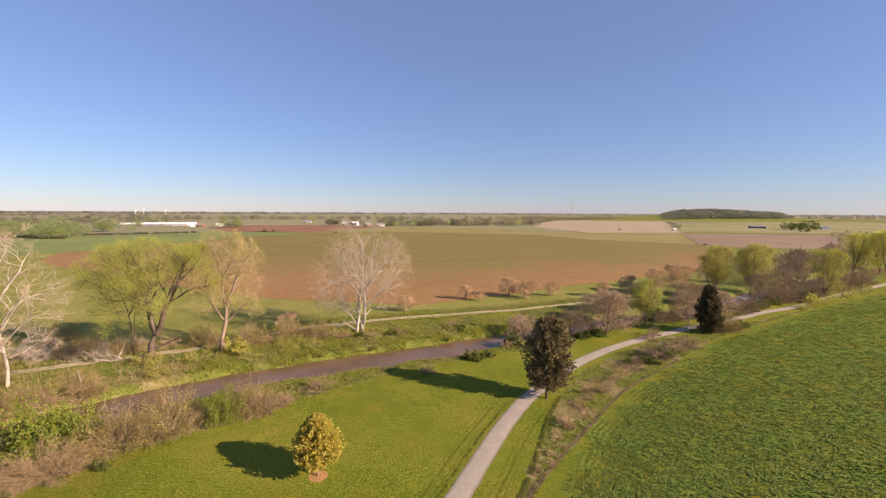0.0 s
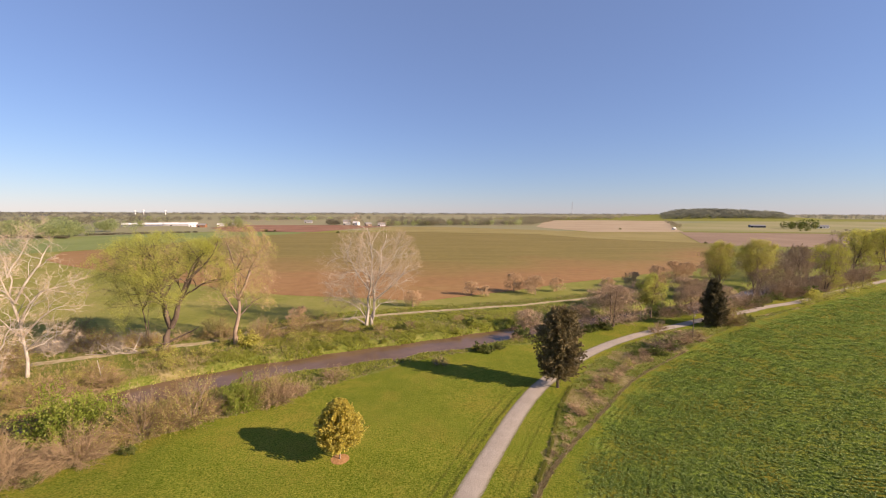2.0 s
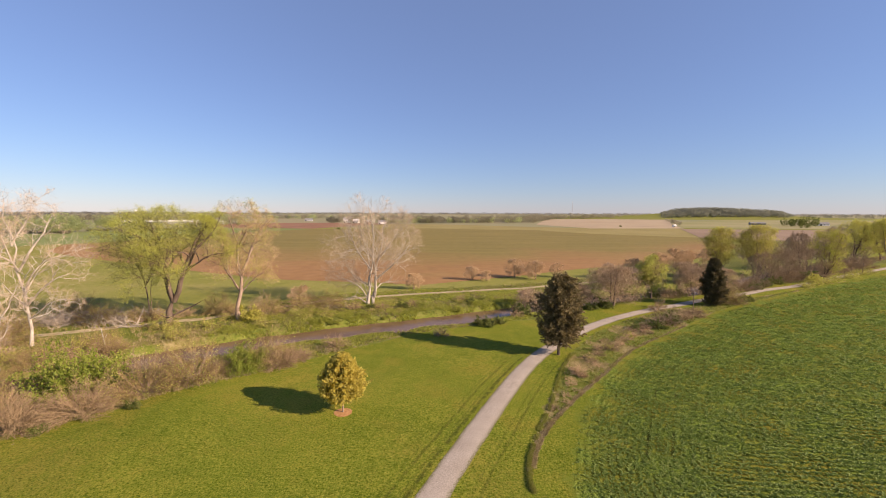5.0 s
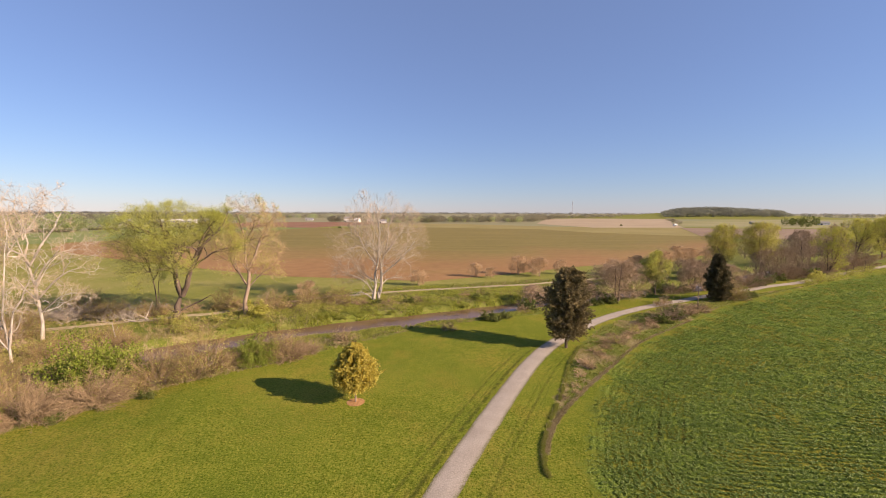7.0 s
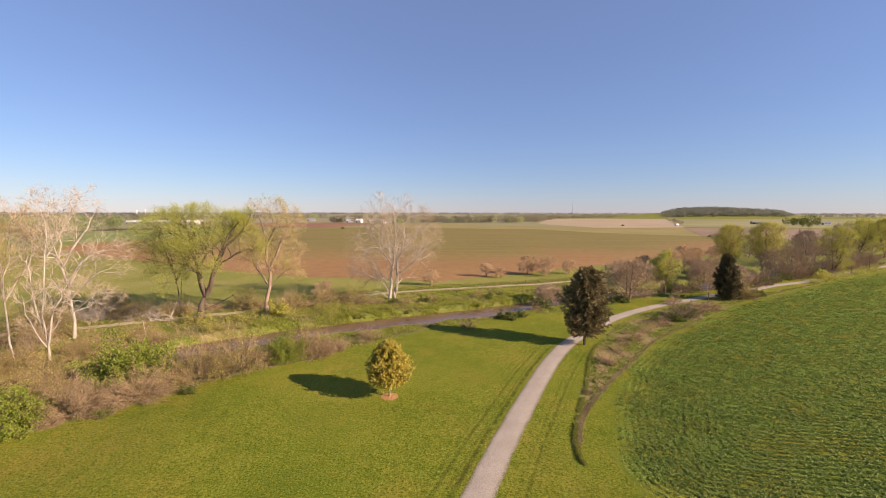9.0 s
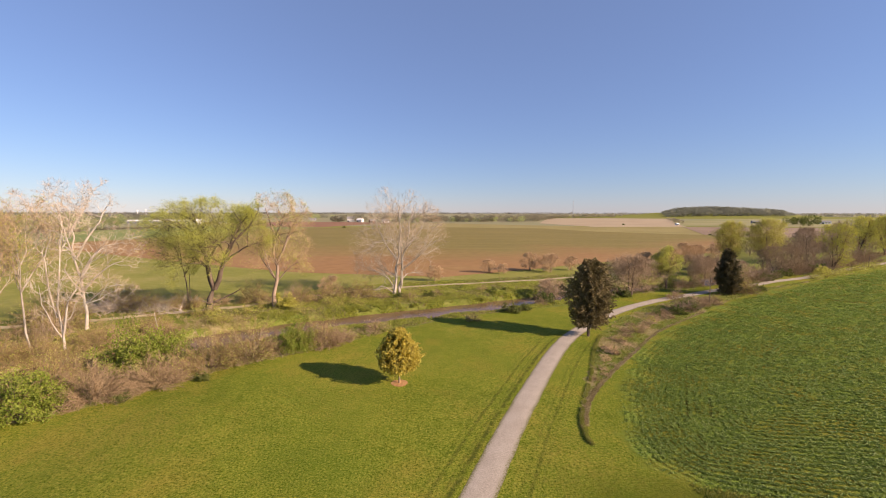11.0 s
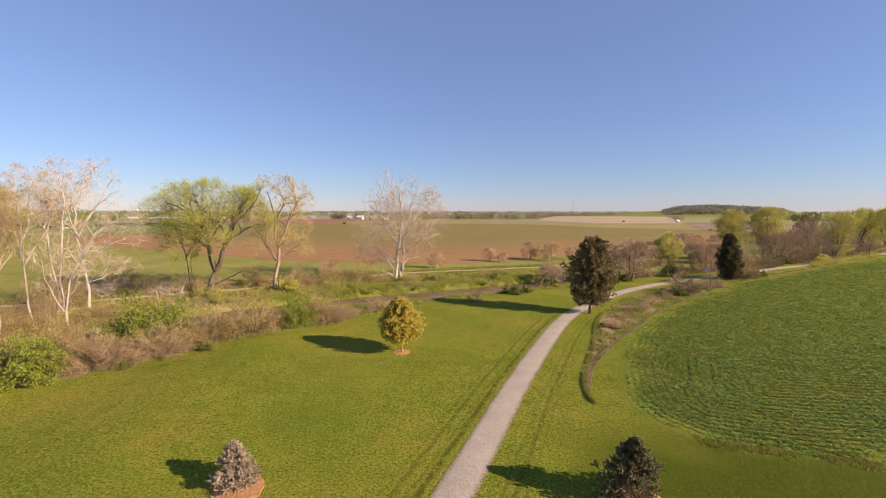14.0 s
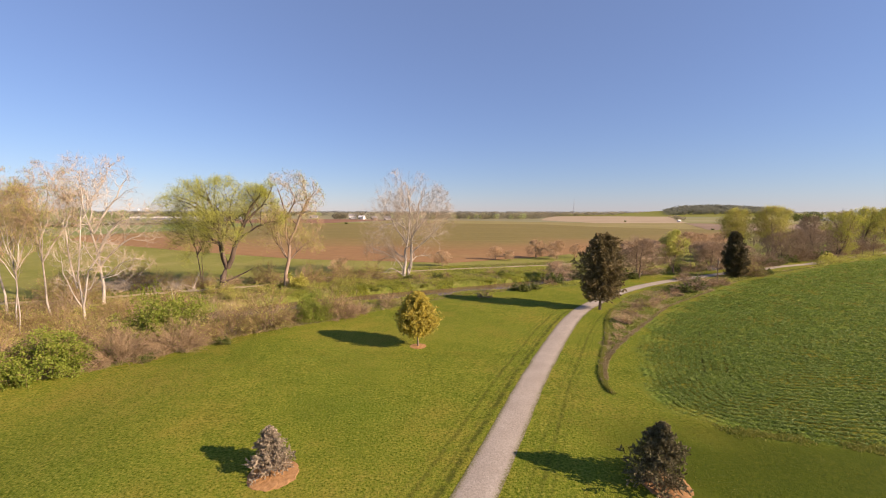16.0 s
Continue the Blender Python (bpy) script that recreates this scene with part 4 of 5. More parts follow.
again(a, spot(-77.5, 53.6), 80, (0.75, 0.75, 0.88), "slim pale-stemmed tree with sparse top leaves on the bank")
again(a, spot(-75.8, 52.3), 200, (0.6, 0.6, 0.8), "thin white-stemmed tree leaning over the bank")
again(a, spot(-88, 62), 250, (1.1, 1.1, 0.98), "pale slender tree among the bank growth")

# ---- trees between the lane and the river, further along ----
pink = broad_tree(51, [(0.15, 0, 10.5, 0.2, 0.1, 0), (-0.25, 0.05, 9.5, 0.17, -0.1, 0), (0.45, 0.1, 8.5, 0.14, 0.2, 0)], (0, 0, 5.4), (7.6, 6.8, 5.8), (11, 8, 7, 4), 7.2, (M_BARK, M_TWIG, M_REDBUD, M_REDBUD), None, 0.2, 0.08, 0.18, (40, 85), 0.0, 1.0)
a = plant_tree("redbud_tree", "spreading small tree with bare pinkish-brown twigs", pink, spot(42.5, 104.2), 0, (1.22, 1.22, 0.97))
again(a, spot(71, 117), 75, (0.75, 0.75, 0.78), "upright small tree with reddish bare twigs")
again(a, spot(20.5, 104.6), 160, (0.72, 0.72, 0.58), "low reddish bare tree leaning over the water")
again(a, spot(33, 104), 250, (0.55, 0.55, 0.6), "small bare pinkish tree by the lane's verge")
again(a, spot(84, 123), 20, (0.8, 0.8, 0.68), "bare brownish tree behind the cedar")
again(a, spot(53, 127), 110, (0.8, 0.8, 0.6), "bare pinkish tree across the river")
again(a, spot(66, 134), 320, (0.85, 0.85, 0.62), "bare pinkish-brown tree across the river")
again(a, spot(84, 141), 200, (0.9, 0.9, 0.66), "wide bare brown tree across the river")
leafy = broad_tree(52, [(0.05, 0, 11, 0.2, 0, 0), (-0.2, 0.1, 9, 0.14, 0, 0)], (0, 0, 7), (4.6, 4.6, 5.4), (12, 7, 5, 3), 4.8, (M_BARK, M_BARK, M_TWIG, M_TWIG, M_COTTON), (9000, 0.14, 0.3), 0.5, 0.2, 0.15, (30, 65))
a = plant_tree("box_elder_tree", "small tree in thin yellowish-green leaf by the river", leafy, spot(57.5, 113.5))
lime = broad_tree(53, [(0.0, 0, 19.5, 0.3, 0, 0), (0.12, 0.0, 18, 0.24, 0.5, 0), (-0.15, 0.05, 17, 0.22, -0.5, 0)], (0, 0, 12.5), (7.5, 6.5, 9.0), (11, 7, 6, 3), 7.5, (M_PALEBARK, M_PALEBARK, M_TWIG, M_TWIG, M_LIME), (19000, 0.115, 0.45), 0.8, 0.2, 0.13, (25, 50), 0.0, 0.8)
a = plant_tree("poplar_tree", "tall poplar in bright yellow-green spring leaf", lime, spot(113, 146), 0, (1.2, 1.1, 0.95))
again(a, spot(101, 149), 100, (1.1, 1.2, 0.9), "tall poplar with duller thin yellow leaf")
thicket = broad_tree(54, [(0.2, 0, 11.5, 0.2, 0.3, 0), (-0.3, 0.1, 11, 0.2, -0.3, 0), (0.5, 0.1, 10, 0.16, 0.5, 0)], (0, 0, 6.4), (7.5, 6.5, 6.2), (10, 8, 7, 3), 6.5, (M_BARK, M_BARK, M_GREYTWIG, M_GREYTWIG), None, 0.4, 0.12, 0.17, (30, 80), 0.0, 1.3)
a = plant_tree("willow_tree", "wide bare grey-brown thicket tree by the lane", thicket, spot(110, 138), 0, (1.0, 1.0, 0.85))
again(a, spot(123, 145), 110, (0.8, 0.8, 0.9), "bare grey-brown tree in the thicket")
again(a, spot(150, 170), 40, (1.0, 1.0, 1.3), "bare grey tree in the far thicket")
again(a, spot(168, 176), 190, (0.9, 0.9, 1.45), "tall bare grey tree by the water")
again(a, spot(88, 138), 290, (0.8, 0.8, 0.75), "low bare brown tree behind the river")
broadgreen = broad_tree(55, [(0.05, 0, 18, 0.32, 0, 0), (-0.25, 0.0, 16, 0.24, -0.2, 0)], (0, 0, 10.4), (8.0, 7.5, 9.0), (12, 7, 5, 2), 8.0, (M_BARK, M_BARK, M_TWIG, M_TWIG, M_ELM), (7400, 0.165, 0.5), 0.5, 0.12, 0.17, (35, 75))
a = plant_tree("elm_tree", "rounded tree in fresh bright green leaf beside the lane", broadgreen, spot(144, 152), 0, (0.9, 0.9, 0.96))
again(a, spot(222, 219), 60, (1.1, 1.1, 1.2), "tall leafy green tree at the bend of the river")
again(a, spot(236, 214), 160, (1.0, 1.0, 1.15), "tall green tree beside the far lane")
again(a, spot(252, 232), 220, (1.1, 1.1, 1.2), "tall green tree on the far river bank")
again(a, spot(262, 226), 320, (1.2, 1.2, 1.2), "large green tree on the far river bank")
# small trees on the field's edge
small = broad_tree(56, [(0.05, 0, 6.6, 0.11, 0, 0), (0.3, 0.1, 5.6, 0.09, 0, 0), (-0.3, 0, 5.6, 0.09, 0, 0)], (0, 0, 3.2), (4.8, 4.4, 3.8), (8, 7, 7, 4), 4.2, (M_PALEBARK, M_TANTWIG, M_TANTWIG, M_TANTWIG), None, 0.25, 0.05, 0.18, (40, 85), 0.0, 1.1)
a = plant_tree("small_tree", "small bare brownish tree at the edge of a field", small, spot(24.5, 150))
for x, y, t, s in ((8, 144, 40, 0.72), (31.5, 145.5, 90, 1.0), (13, 142, 150, 0.55), (-12, 126, 10, 0.75), (41, 152, 200, 0.75), (88, 168, 260, 1.1), (98, 172, 310, 1.3), (108, 180, 30, 1.1), (74, 160, 120, 0.9), (60, 150, 75, 0.8), (122, 186, 140, 1.2), (-40, 103, 190, 0.75)):
    again(a, spot(x, y), t, s)

# ---- shrubs along the near bank and the verges ----
B1, B2, B3 = shrub_data(61, 6.0, 8.8, 110, (10, 8), None, 0.35, 0.009), shrub_data(62, 7.2, 8.2, 70, (8, 7), (1500, 0.09, 0.2), 0.2, 0.011), shrub_data(63, 3.0, 4.6, 40, (7, 6), None, 0.35, 0.012)
G1, G2 = shrub_data(64, 5.5, 7.6, 44, (7, 5), (15000, 0.12, 0.2)), shrub_data(65, 2.3, 3.2, 16, (5, 4), (1500, 0.155, 0.13))
brown = plant_shrub("bushy shrub of bare reddish-brown stems fanning from the foot", B1, (M_PINKTWIG, M_PINKTWIG), spot(-48.4, 47.2), 0, (0.85, 0.85, 0.78), "bare_shrub", "shrubs along the bank")
tan = plant_shrub("twiggy tan shrub with first olive buds on the bank", B2, (M_PALEBARK, M_TWIG, M_COTTON), spot(-44.2, 52.3), 0, 0.85, "bare_shrub", "shrubs along the bank")
low = plant_shrub("low shrub of bare pinkish twigs at the water's edge", B3, (M_PINKTWIG, M_PINKTWIG), spot(-22.3, 69.8), 0, 1.0, "bare_shrub", "shrubs along the bank")
grey = plant_shrub("thin grey-stemmed bare shrub on the bank", B3, (M_GREYTWIG, M_GREYTWIG), spot(-46.6, 55.5), 0, (0.9, 0.9, 2.0), "bare_shrub", "shrubs along the bank")
green = plant_shrub("dense fresh green honeysuckle shrub on the bank", G1, (M_BARK, M_TWIG, M_GREENLEAF), spot(-53.3, 52), 0, (1.25, 1.1, 1.4), "leafy_shrub", "shrubs along the bank")
leafy_low = plant_shrub("low round dark green shrub on the bank", G2, (M_BARK, M_TWIG, M_DARKLEAF), spot(6.0, 84.6), 0, 1.0, "leafy_shrub", "shrubs along the bank")
for x, y, t, s in ((-54.0, 43.4, 70, 0.85), (-29.4, 61.7, 140, 0.62), (-64.5, 34.5, 260, 0.7), (-65, 33, 20, 0.95), (-73, 29, 90, 1.1), (-63, 39.5, 35, 0.7), (-36.8, 58.6, 200, 0.42), (-26.8, 64.2, 310, 0.4)):
    again(brown, spot(x, y), t, s)
for x, y, t, s in ((-39.8, 56.4, 60, 1.0), (-50.3, 48, 120, 0.6), (-60, 43, 10, 0.9), (-67, 38, 150, 1.0), (-76, 34, 40, 1.1), (-31.4, 62.6, 200, 0.8), (-64, 50, 240, 0.85), (-72, 45, 80, 0.9), (-57, 95, 75, 0.85), (-45, 93, 15, 0.8), (-83, 70, 20, 0.9), (-91, 77, 200, 1.0), (-79, 86, 300, 0.8), (-31, 99, 250, 0.8), (-38, 99, 130, 0.75), (-70, 88, 160, 0.7), (-89, 92, 50, 0.9)):
    again(tan, spot(x, y), t, s)
for x, y, t, s in ((-3, 77.3, 50, 0.7), (-28.5, 65, 100, 0.6), (-18, 99, 10, 0.8), (-53, 93, 70, 0.9), (15, 92.5, 30, 0.7), (36.5, 80.5, 200, 0.5), (31.5, 73.8, 260, 0.5), (24.5, 66.3, 40, 0.4), (57.5, 92.8, 20, 0.9), (53, 90, 120, 0.8), (77, 105.8, 300, 0.9), (18.2, 57.0, 150, 0.35), (28, 69.5, 100, 0.5), (40, 82.3, 310, 0.55), (51.5, 98.8, 15, 0.8), (-25, 99, 140, 0.8),
                   (-34, 101, 60, 0.9), (-42, 95, 200, 0.8), (-87, 66, 250, 1.0), (-64, 92, 300, 1.0), (-11, 104, 45, 0.7), (2, 110, 160, 0.7), (29, 107, 20, 1.2), (38, 106, 110, 1.1), (48, 110, 240, 1.2), (64, 116, 330, 1.3), (78, 120, 60, 1.5), (84, 119.5, 130, 1.2), (92, 126, 20, 1.6), (100, 132, 280, 1.6), (104, 134, 190, 1.5), (118, 141, 70, 1.7), (126, 146, 150, 1.8), (143, 154, 10, 1.7), (152, 160, 220, 1.9), (163, 165.5, 100, 1.7), (172, 170, 300, 1.9), (186, 179, 45, 2.0), (94, 136, 90, 1.5), (130, 152, 200, 1.9), (76, 108.5, 10, 0.8)):
    again(low, spot(x, y), t, s)
fill_rng = np.random.default_rng(79)
for i in range(26):
    fx = -60 - 34 * (i + fill_rng.random()) / 26
    fy = np.interp(fx, [q[0] for q in RIVER], [q[1] for q in RIVER]) + 6.5 + 9 * fill_rng.random()
    k = 0.38 + 0.3 * fill_rng.random()
    again(tan if i % 3 else low, spot(fx, fy), 360 * fill_rng.random(), (k, k, k * (0.7 + 0.5 * fill_rng.random())) if i % 3 else (1.8 * k, 1.8 * k, 1.5 * k), "tan brush with first olive buds on the far bank" if i % 3 else "low bare brush on the far bank")
for x, y, t, s in ((-55, 57.5, 30, (0.8, 0.8, 1.4)), (-79, 64, 120, (1.2, 1.2, 1.8)), (-48, 97, 200, (1.0, 1.0, 1.6)), (46.6, 85.8, 80, (1.2, 1.2, 1.75)), (66, 119, 300, (1.5, 1.5, 2.0)), (96, 129, 20, (1.8, 1.8, 2.2)), (120, 144, 140, (2.0, 2.0, 2.4)), (138, 152, 60, (2.0, 2.0, 2.6)), (158, 166, 250, (2.0, 2.0, 3.0)), (178, 177, 10, (2.2, 2.2, 3.2)), (190, 184, 100, (2.2, 2.2, 3.4)), (148, 165, 320, (2.4, 2.4, 3.2)), (54, 101.8, 50, (0.6, 0.6, 1.2))):
    again(grey, spot(x, y), t, s)
for x, y, t, s in ((-59.0, 38.6, 110, 1.0), (-33.6, 59.6, 220, (0.62, 0.62, 0.85)), (64, 122, 200, 0.8), (-68, 34, 300, 0.6)):
    again(green, spot(x, y), t, s)
for x, y, t, s in ((9.5, 86.2, 60, 0.8), (17, 95.5, 140, 1.3), (48.2, 87.2, 250, 1.25), (43, 82.8, 20, 0.9), (38.5, 82.6, 100, 0.6), (39.5, 102.4, 320, 1.1), (35, 99.7, 190, 0.9), (62, 117.5, 45, 1.4), (98, 128, 10, 1.1), (108, 134.5, 80, 1.2), (78.5, 107.2, 200, 0.8), (83, 110.2, 290, 0.85), (114, 138.5, 130, 1.2), (-45, 97, 220, 1.2), (-21, 99.5, 40, 0.7), (90, 127.5, 240, 1.2), (-13, 101, 10, 0.8), (5, 107, 100, 0.7), (70, 121, 70, 1.8), (103, 133, 160, 1.2), (-48.5, 54, 80, 1.2), (-42.5, 47.6, 30, 0.5), (-56.3, 41.8, 170, 0.8), (-49.5, 42.4, 260, 0.45), (134, 147.5, 190, 1.5), (56, 116, 20, 1.3), (26, 105, 200, 1.2)):
    again(leafy_low, spot(x, y), t, s)
for x, y, t, s in ((-146, 560, 20, 1.1), (-262, 600, 80, 1.2), (-250, 603, 140, 1.0), (300, 690, 50, 1.2), (252, 390, 10, 0.7)):
    again(leafy_low, (x, y, 0.05), t, s, "lone dark bush standing out in the fields")
bramble = plant_shrub("pale tan bramble tangle beside a dark cedar's foot", B3, (M_TANTWIG, M_TANTWIG), spot(18.0, 57.6), 0, (0.55, 0.55, 0.7), "bramble", "brambles in the weed strip")
strip_rng = np.random.default_rng(68)
for i in range(30):
    u = (i + 0.5) / 30
    sy = 46 + 54 * u
    lo, hi = np.interp(sy, [q[1] for q in STRIP], [q[0] for q in STRIP]), np.interp(sy, [q[1] for q in WEED_EDGE[::-1]], [q[0] for q in WEED_EDGE[::-1]])
    k = 0.3 + 0.6 * u
    again(bramble if i % 3 else low, spot(lo + (hi - lo) * (0.2 + 0.55 * strip_rng.random()), sy), 360 * strip_rng.random(), (k * (0.7 + 0.5 * strip_rng.random()), k * 0.8, (0.2 + 0.22 * u) * (0.6 + 0.8 * strip_rng.random())), "low bramble tangle of brown stems in the weed strip")
herb = plant_shrub("low lush green weeds on the far river bank", G2, (M_TWIG, M_TWIG, M_HERB), spot(-30, 88.5), 0, (0.8, 0.8, 0.35), "weed_clump", "weeds on the far bank")
herb_rng = np.random.default_rng(70)
for i in range(20):
    hx = -44 + 58 * i / 19 + herb_rng.normal()
    line = np.interp(hx, [q[0] for q in RIVER], [q[1] for q in RIVER])
    off = 5.6 + 7.5 * herb_rng.random()
    k = 0.4 + 0.7 * herb_rng.random()
    again(herb, spot(hx - 0.45 * off, line + 0.89 * off), 360 * herb_rng.random(), (k, k, k * (0.25 + 0.3 * herb_rng.random())))
lime_shrub = plant_shrub("small bright lime-green bush beside a pale trunk", G2, (M_BARK, M_TWIG, M_LIME), spot(-46.8, 88.5), 0, 1.5, "leafy_shrub")
again(lime_shrub, spot(129, 140), 70, 1.5, "lime-green bush at the lane's edge")

BR = shrub_data(66, 2.4, 4.0, 16, (6, 6), (700, 0.1, 0.2))
brush = plant_shrub("low tangle of tan twigs and new leaf on the river bank", BR, (M_TWIG, M_TWIG, M_COTTON), spot(-56, 76), 0, 1.0, "brush_clump", "brush on the far bank")
brush_rng = np.random.default_rng(67)
for i in range(48):
    u = i / 47
    bx = -100 + 128 * u + 3 * brush_rng.normal()
    line = np.interp(bx, [q[0] for q in RIVER], [q[1] for q in RIVER])
    off = 8 + 12 * brush_rng.random() * (1.0 if bx < -20 else 0.45)
    px, py, turn, size = bx - 0.45 * off, line + 0.89 * off, 360 * brush_rng.random(), (0.5 + 0.6 * brush_rng.random()) * (1.0 if bx < -20 else 0.5)
    gap = float(to_line(np.array([px]), np.array([py]), TRACK)[0][0])
    if gap < -4.0 or gap > 2.0:
        again(brush, spot(px, py), turn, size)

for x, y, t, s in ((-25.5, 102.8, 20, 0.9), (-19.5, 103.2, 110, 0.8), (-16.5, 104.5, 250, 0.7), (-28.5, 102, 160, 0.8), (-64.5, 82.5, 60, 0.9), (-60.5, 83, 200, 0.8), (-51.5, 88, 130, 0.9), (-48.5, 88.2, 30, 0.7), (27.5, 69.8, 10, 0.5), (34.2, 77.2, 150, 0.6), (22.5, 64.5, 80, 0.4), (61.5, 96.6, 240, 0.7)):
    again(brush, spot(x, y), t, s, "low tangle of tan twigs and new leaf by a tree's foot" if x < 0 else "low tan brush in the weeds beside the crop")

lane_rng = np.random.default_rng(69)
for i in range(20):
    u = i / 19
    again(brush, spot(118 + 60 * u + lane_rng.normal(), 130.8 + 37 * u + 0.8 * lane_rng.normal()), 360 * lane_rng.random(), (0.8, 0.8, 0.5 + 0.7 * lane_rng.random()), "thin olive brush between the far lane and the crop")
again(tan, spot(74.6, 107.2), 40, (0.75, 0.75, 0.95), "brown twiggy shrub growing against a dark cedar")
again(tan, spot(79, 109.6), 140, (0.6, 0.6, 0.6), "brown twiggy shrub growing beside a dark cedar")

# ---- rough growth, stuff ----
def tufts(name, xy, tall, blades, width, material, label, seed, lean=0.5):
    rng = np.random.default_rng(seed)
    n = len(xy)
    z = height(xy[:, 0], xy[:, 1])
    c = np.repeat(np.stack([xy[:, 0], xy[:, 1], z - 0.02], 1), blades, 0)
    m = n * blades
    az = rng.random(m) * math.tau
    c[:, :2] += rng.normal(size=(m, 2)) * 0.1
    h = np.repeat(tall * (0.5 + 0.8 * rng.random(n)), blades) * (0.6 + 0.6 * rng.random(m))
    out = np.stack([np.cos(az), np.sin(az)], 1) * (h * lean * rng.random(m))[:, None]
    side = np.stack([-np.sin(az), np.cos(az), np.zeros(m)], 1) * (width * (0.6 + 0.8 * rng.random(m)))[:, None]
    tip = c + np.concatenate([out, h[:, None]], 1)
    v = np.stack([c - side, c + side, tip], 1).reshape(-1, 3)
    ob = new(name, mesh(name, v, [np.arange(m * 3).reshape(-1, 3)], (material,)))
    return tagged(ob, label, "growth", kind="stuff")


def scatter(n, x0, x1, y0, y1, seed, keep):
    rng = np.random.default_rng(seed)
    xy = np.stack([x0 + (x1 - x0) * rng.random(n), y0 + (y1 - y0) * rng.random(n)], 1)
    return xy[keep(xy[:, 0], xy[:, 1], rng)]


def on_bank(x, y, rng):
    e, t, r = to_line(x, y, EDGE)[0], to_line(x, y, TRACK)[0], to_line(x, y, RIVER)[0]
    return (e > 0.2) & (t < 2 + 6 * rng.random(len(x))) & (np.abs(r) > 3.4) & (np.abs(t + 0.6) > 2.0)


def on_near_edge(x, y, rng):
    e = to_line(x, y, EDGE)[0]
    return (e > -0.4) & (e < 1 + 4 * rng.random(len(x))) & (x < 8) & ((x < -30) | (rng.random(len(x)) < 0.45))


def on_strip(x, y, rng):
    return inside(x, y, STRIP + WEED_EDGE) & (weedy(x, y) + 0.12 > rng.random(len(x)))


tufts("bank_grass", scatter(80000, -125, 75, 15, 150, 71, lambda x, y, g: on_bank(x, y, g) & ((x > -48 + 8 * wobble(x, y, 0.3, 4.0)) | (g.random(len(x)) < 0.35))), 0.5, 7, 0.03, M_GRASS, "rank green and tan grass on the river banks", 1, 0.95)
def on_lawn(x, y, rng):
    lane, edge = to_line(x, y, LANE)[0], to_line(x, y, EDGE)[0]
    field = to_line(x, y, BORDER)[0]
    return (np.abs(lane) > 1.7) & (edge < -1.0) & (field < -0.3) & (wobble(x, y, 0.8, 5.0) + 0.6 * wobble(x, y, 0.23, 2.0) > -0.6 + 0.9 * rng.random(len(x)))


tufts("mown_grass", scatter(70000, -46, 20, 9, 44, 80, on_lawn), 0.055, 5, 0.02, M_TURF, "short mown lawn grass in uneven tufts", 12, 1.2)
tufts("bank_herbs", scatter(52000, -50, 24, 70, 125, 82, lambda x, y, g: on_bank(x, y, g) & (to_line(x, y, RIVER)[0] > 3.2) & (wobble(x, y, 0.5, 6.0) + 0.5 * wobble(x, y, 1.7, 1.0) > -0.15)), 0.42, 6, 0.09, M_HERB, "broad-leaved green weeds on the far bank", 13, 1.0)
tufts("bank_weeds", scatter(56000, -125, 70, 15, 145, 72, lambda x, y, g: on_bank(x, y, g) & (wobble(x, y, 0.3, 9.0) > np.where(x < -45, -0.6, 0.0))), 0.75, 6, 0.02, M_DRY, "dry tan weed stalks on the river banks", 2, 0.8)
tufts("edge_weeds", scatter(50000, -80, 10, 20, 90, 73, on_near_edge), 0.34, 7, 0.022, M_DRY, "pale dry weeds where the lawn meets the bank", 3, 1.1)
tufts("edge_herbs", scatter(30000, -36, 26, 55, 100, 83, lambda x, y, g: (to_line(x, y, EDGE)[0] > 0.3) & (to_line(x, y, RIVER)[0] < -3.6) & (wobble(x, y, 0.6, 2.0) > -0.3)), 0.32, 6, 0.07, M_HERB, "green weeds between the lawn and the water", 14, 1.0)
tufts("strip_weeds", scatter(60000, 0, 150, 28, 150, 74, on_strip), 0.34, 7, 0.026, M_DRY, "dry brown weeds between the lane's verge and the crop", 4, 0.9)
tufts("strip_grass", scatter(60000, 0, 150, 28, 150, 75, lambda x, y, g: inside(x, y, STRIP + WEED_EDGE) & (weedy(x, y) < 0.75)), 0.26, 7, 0.05, M_GRASS, "unmown green grass beside the crop", 5)


def ditch_line():
    c = smooth_line(STRIP[:6], 40)
    rng = np.random.default_rng(76)
    p = c[rng.integers(0, len(c), 3600)]
    p = p + rng.normal(size=p.shape) * 0.07 + np.array((0.2, 0.0)) + 0.14 * wobble(p[:, 0], p[:, 1], 1.9, 3.0)[:, None]
    tufts("ditch_grass", p[wobble(p[:, 0], p[:, 1], 2.3, 1.0) > -0.5], 0.24, 7, 0.02, M_GRASS, "unmown fringe along the edge of the mown verge", 6, 0.45)


ditch_line()


def field_edge():
    c = smooth_line(WEED_EDGE[4:11], 40)
    rng = np.random.default_rng(78)
    p = c[rng.integers(0, len(c), 3000)] + rng.normal(size=(3000, 2)) * 0.13
    tufts("field_edge_grass", p, 0.13, 7, 0.05, M_DRY, "pale dry line of grass at the edge of the crop", 11, 0.9)


field_edge()


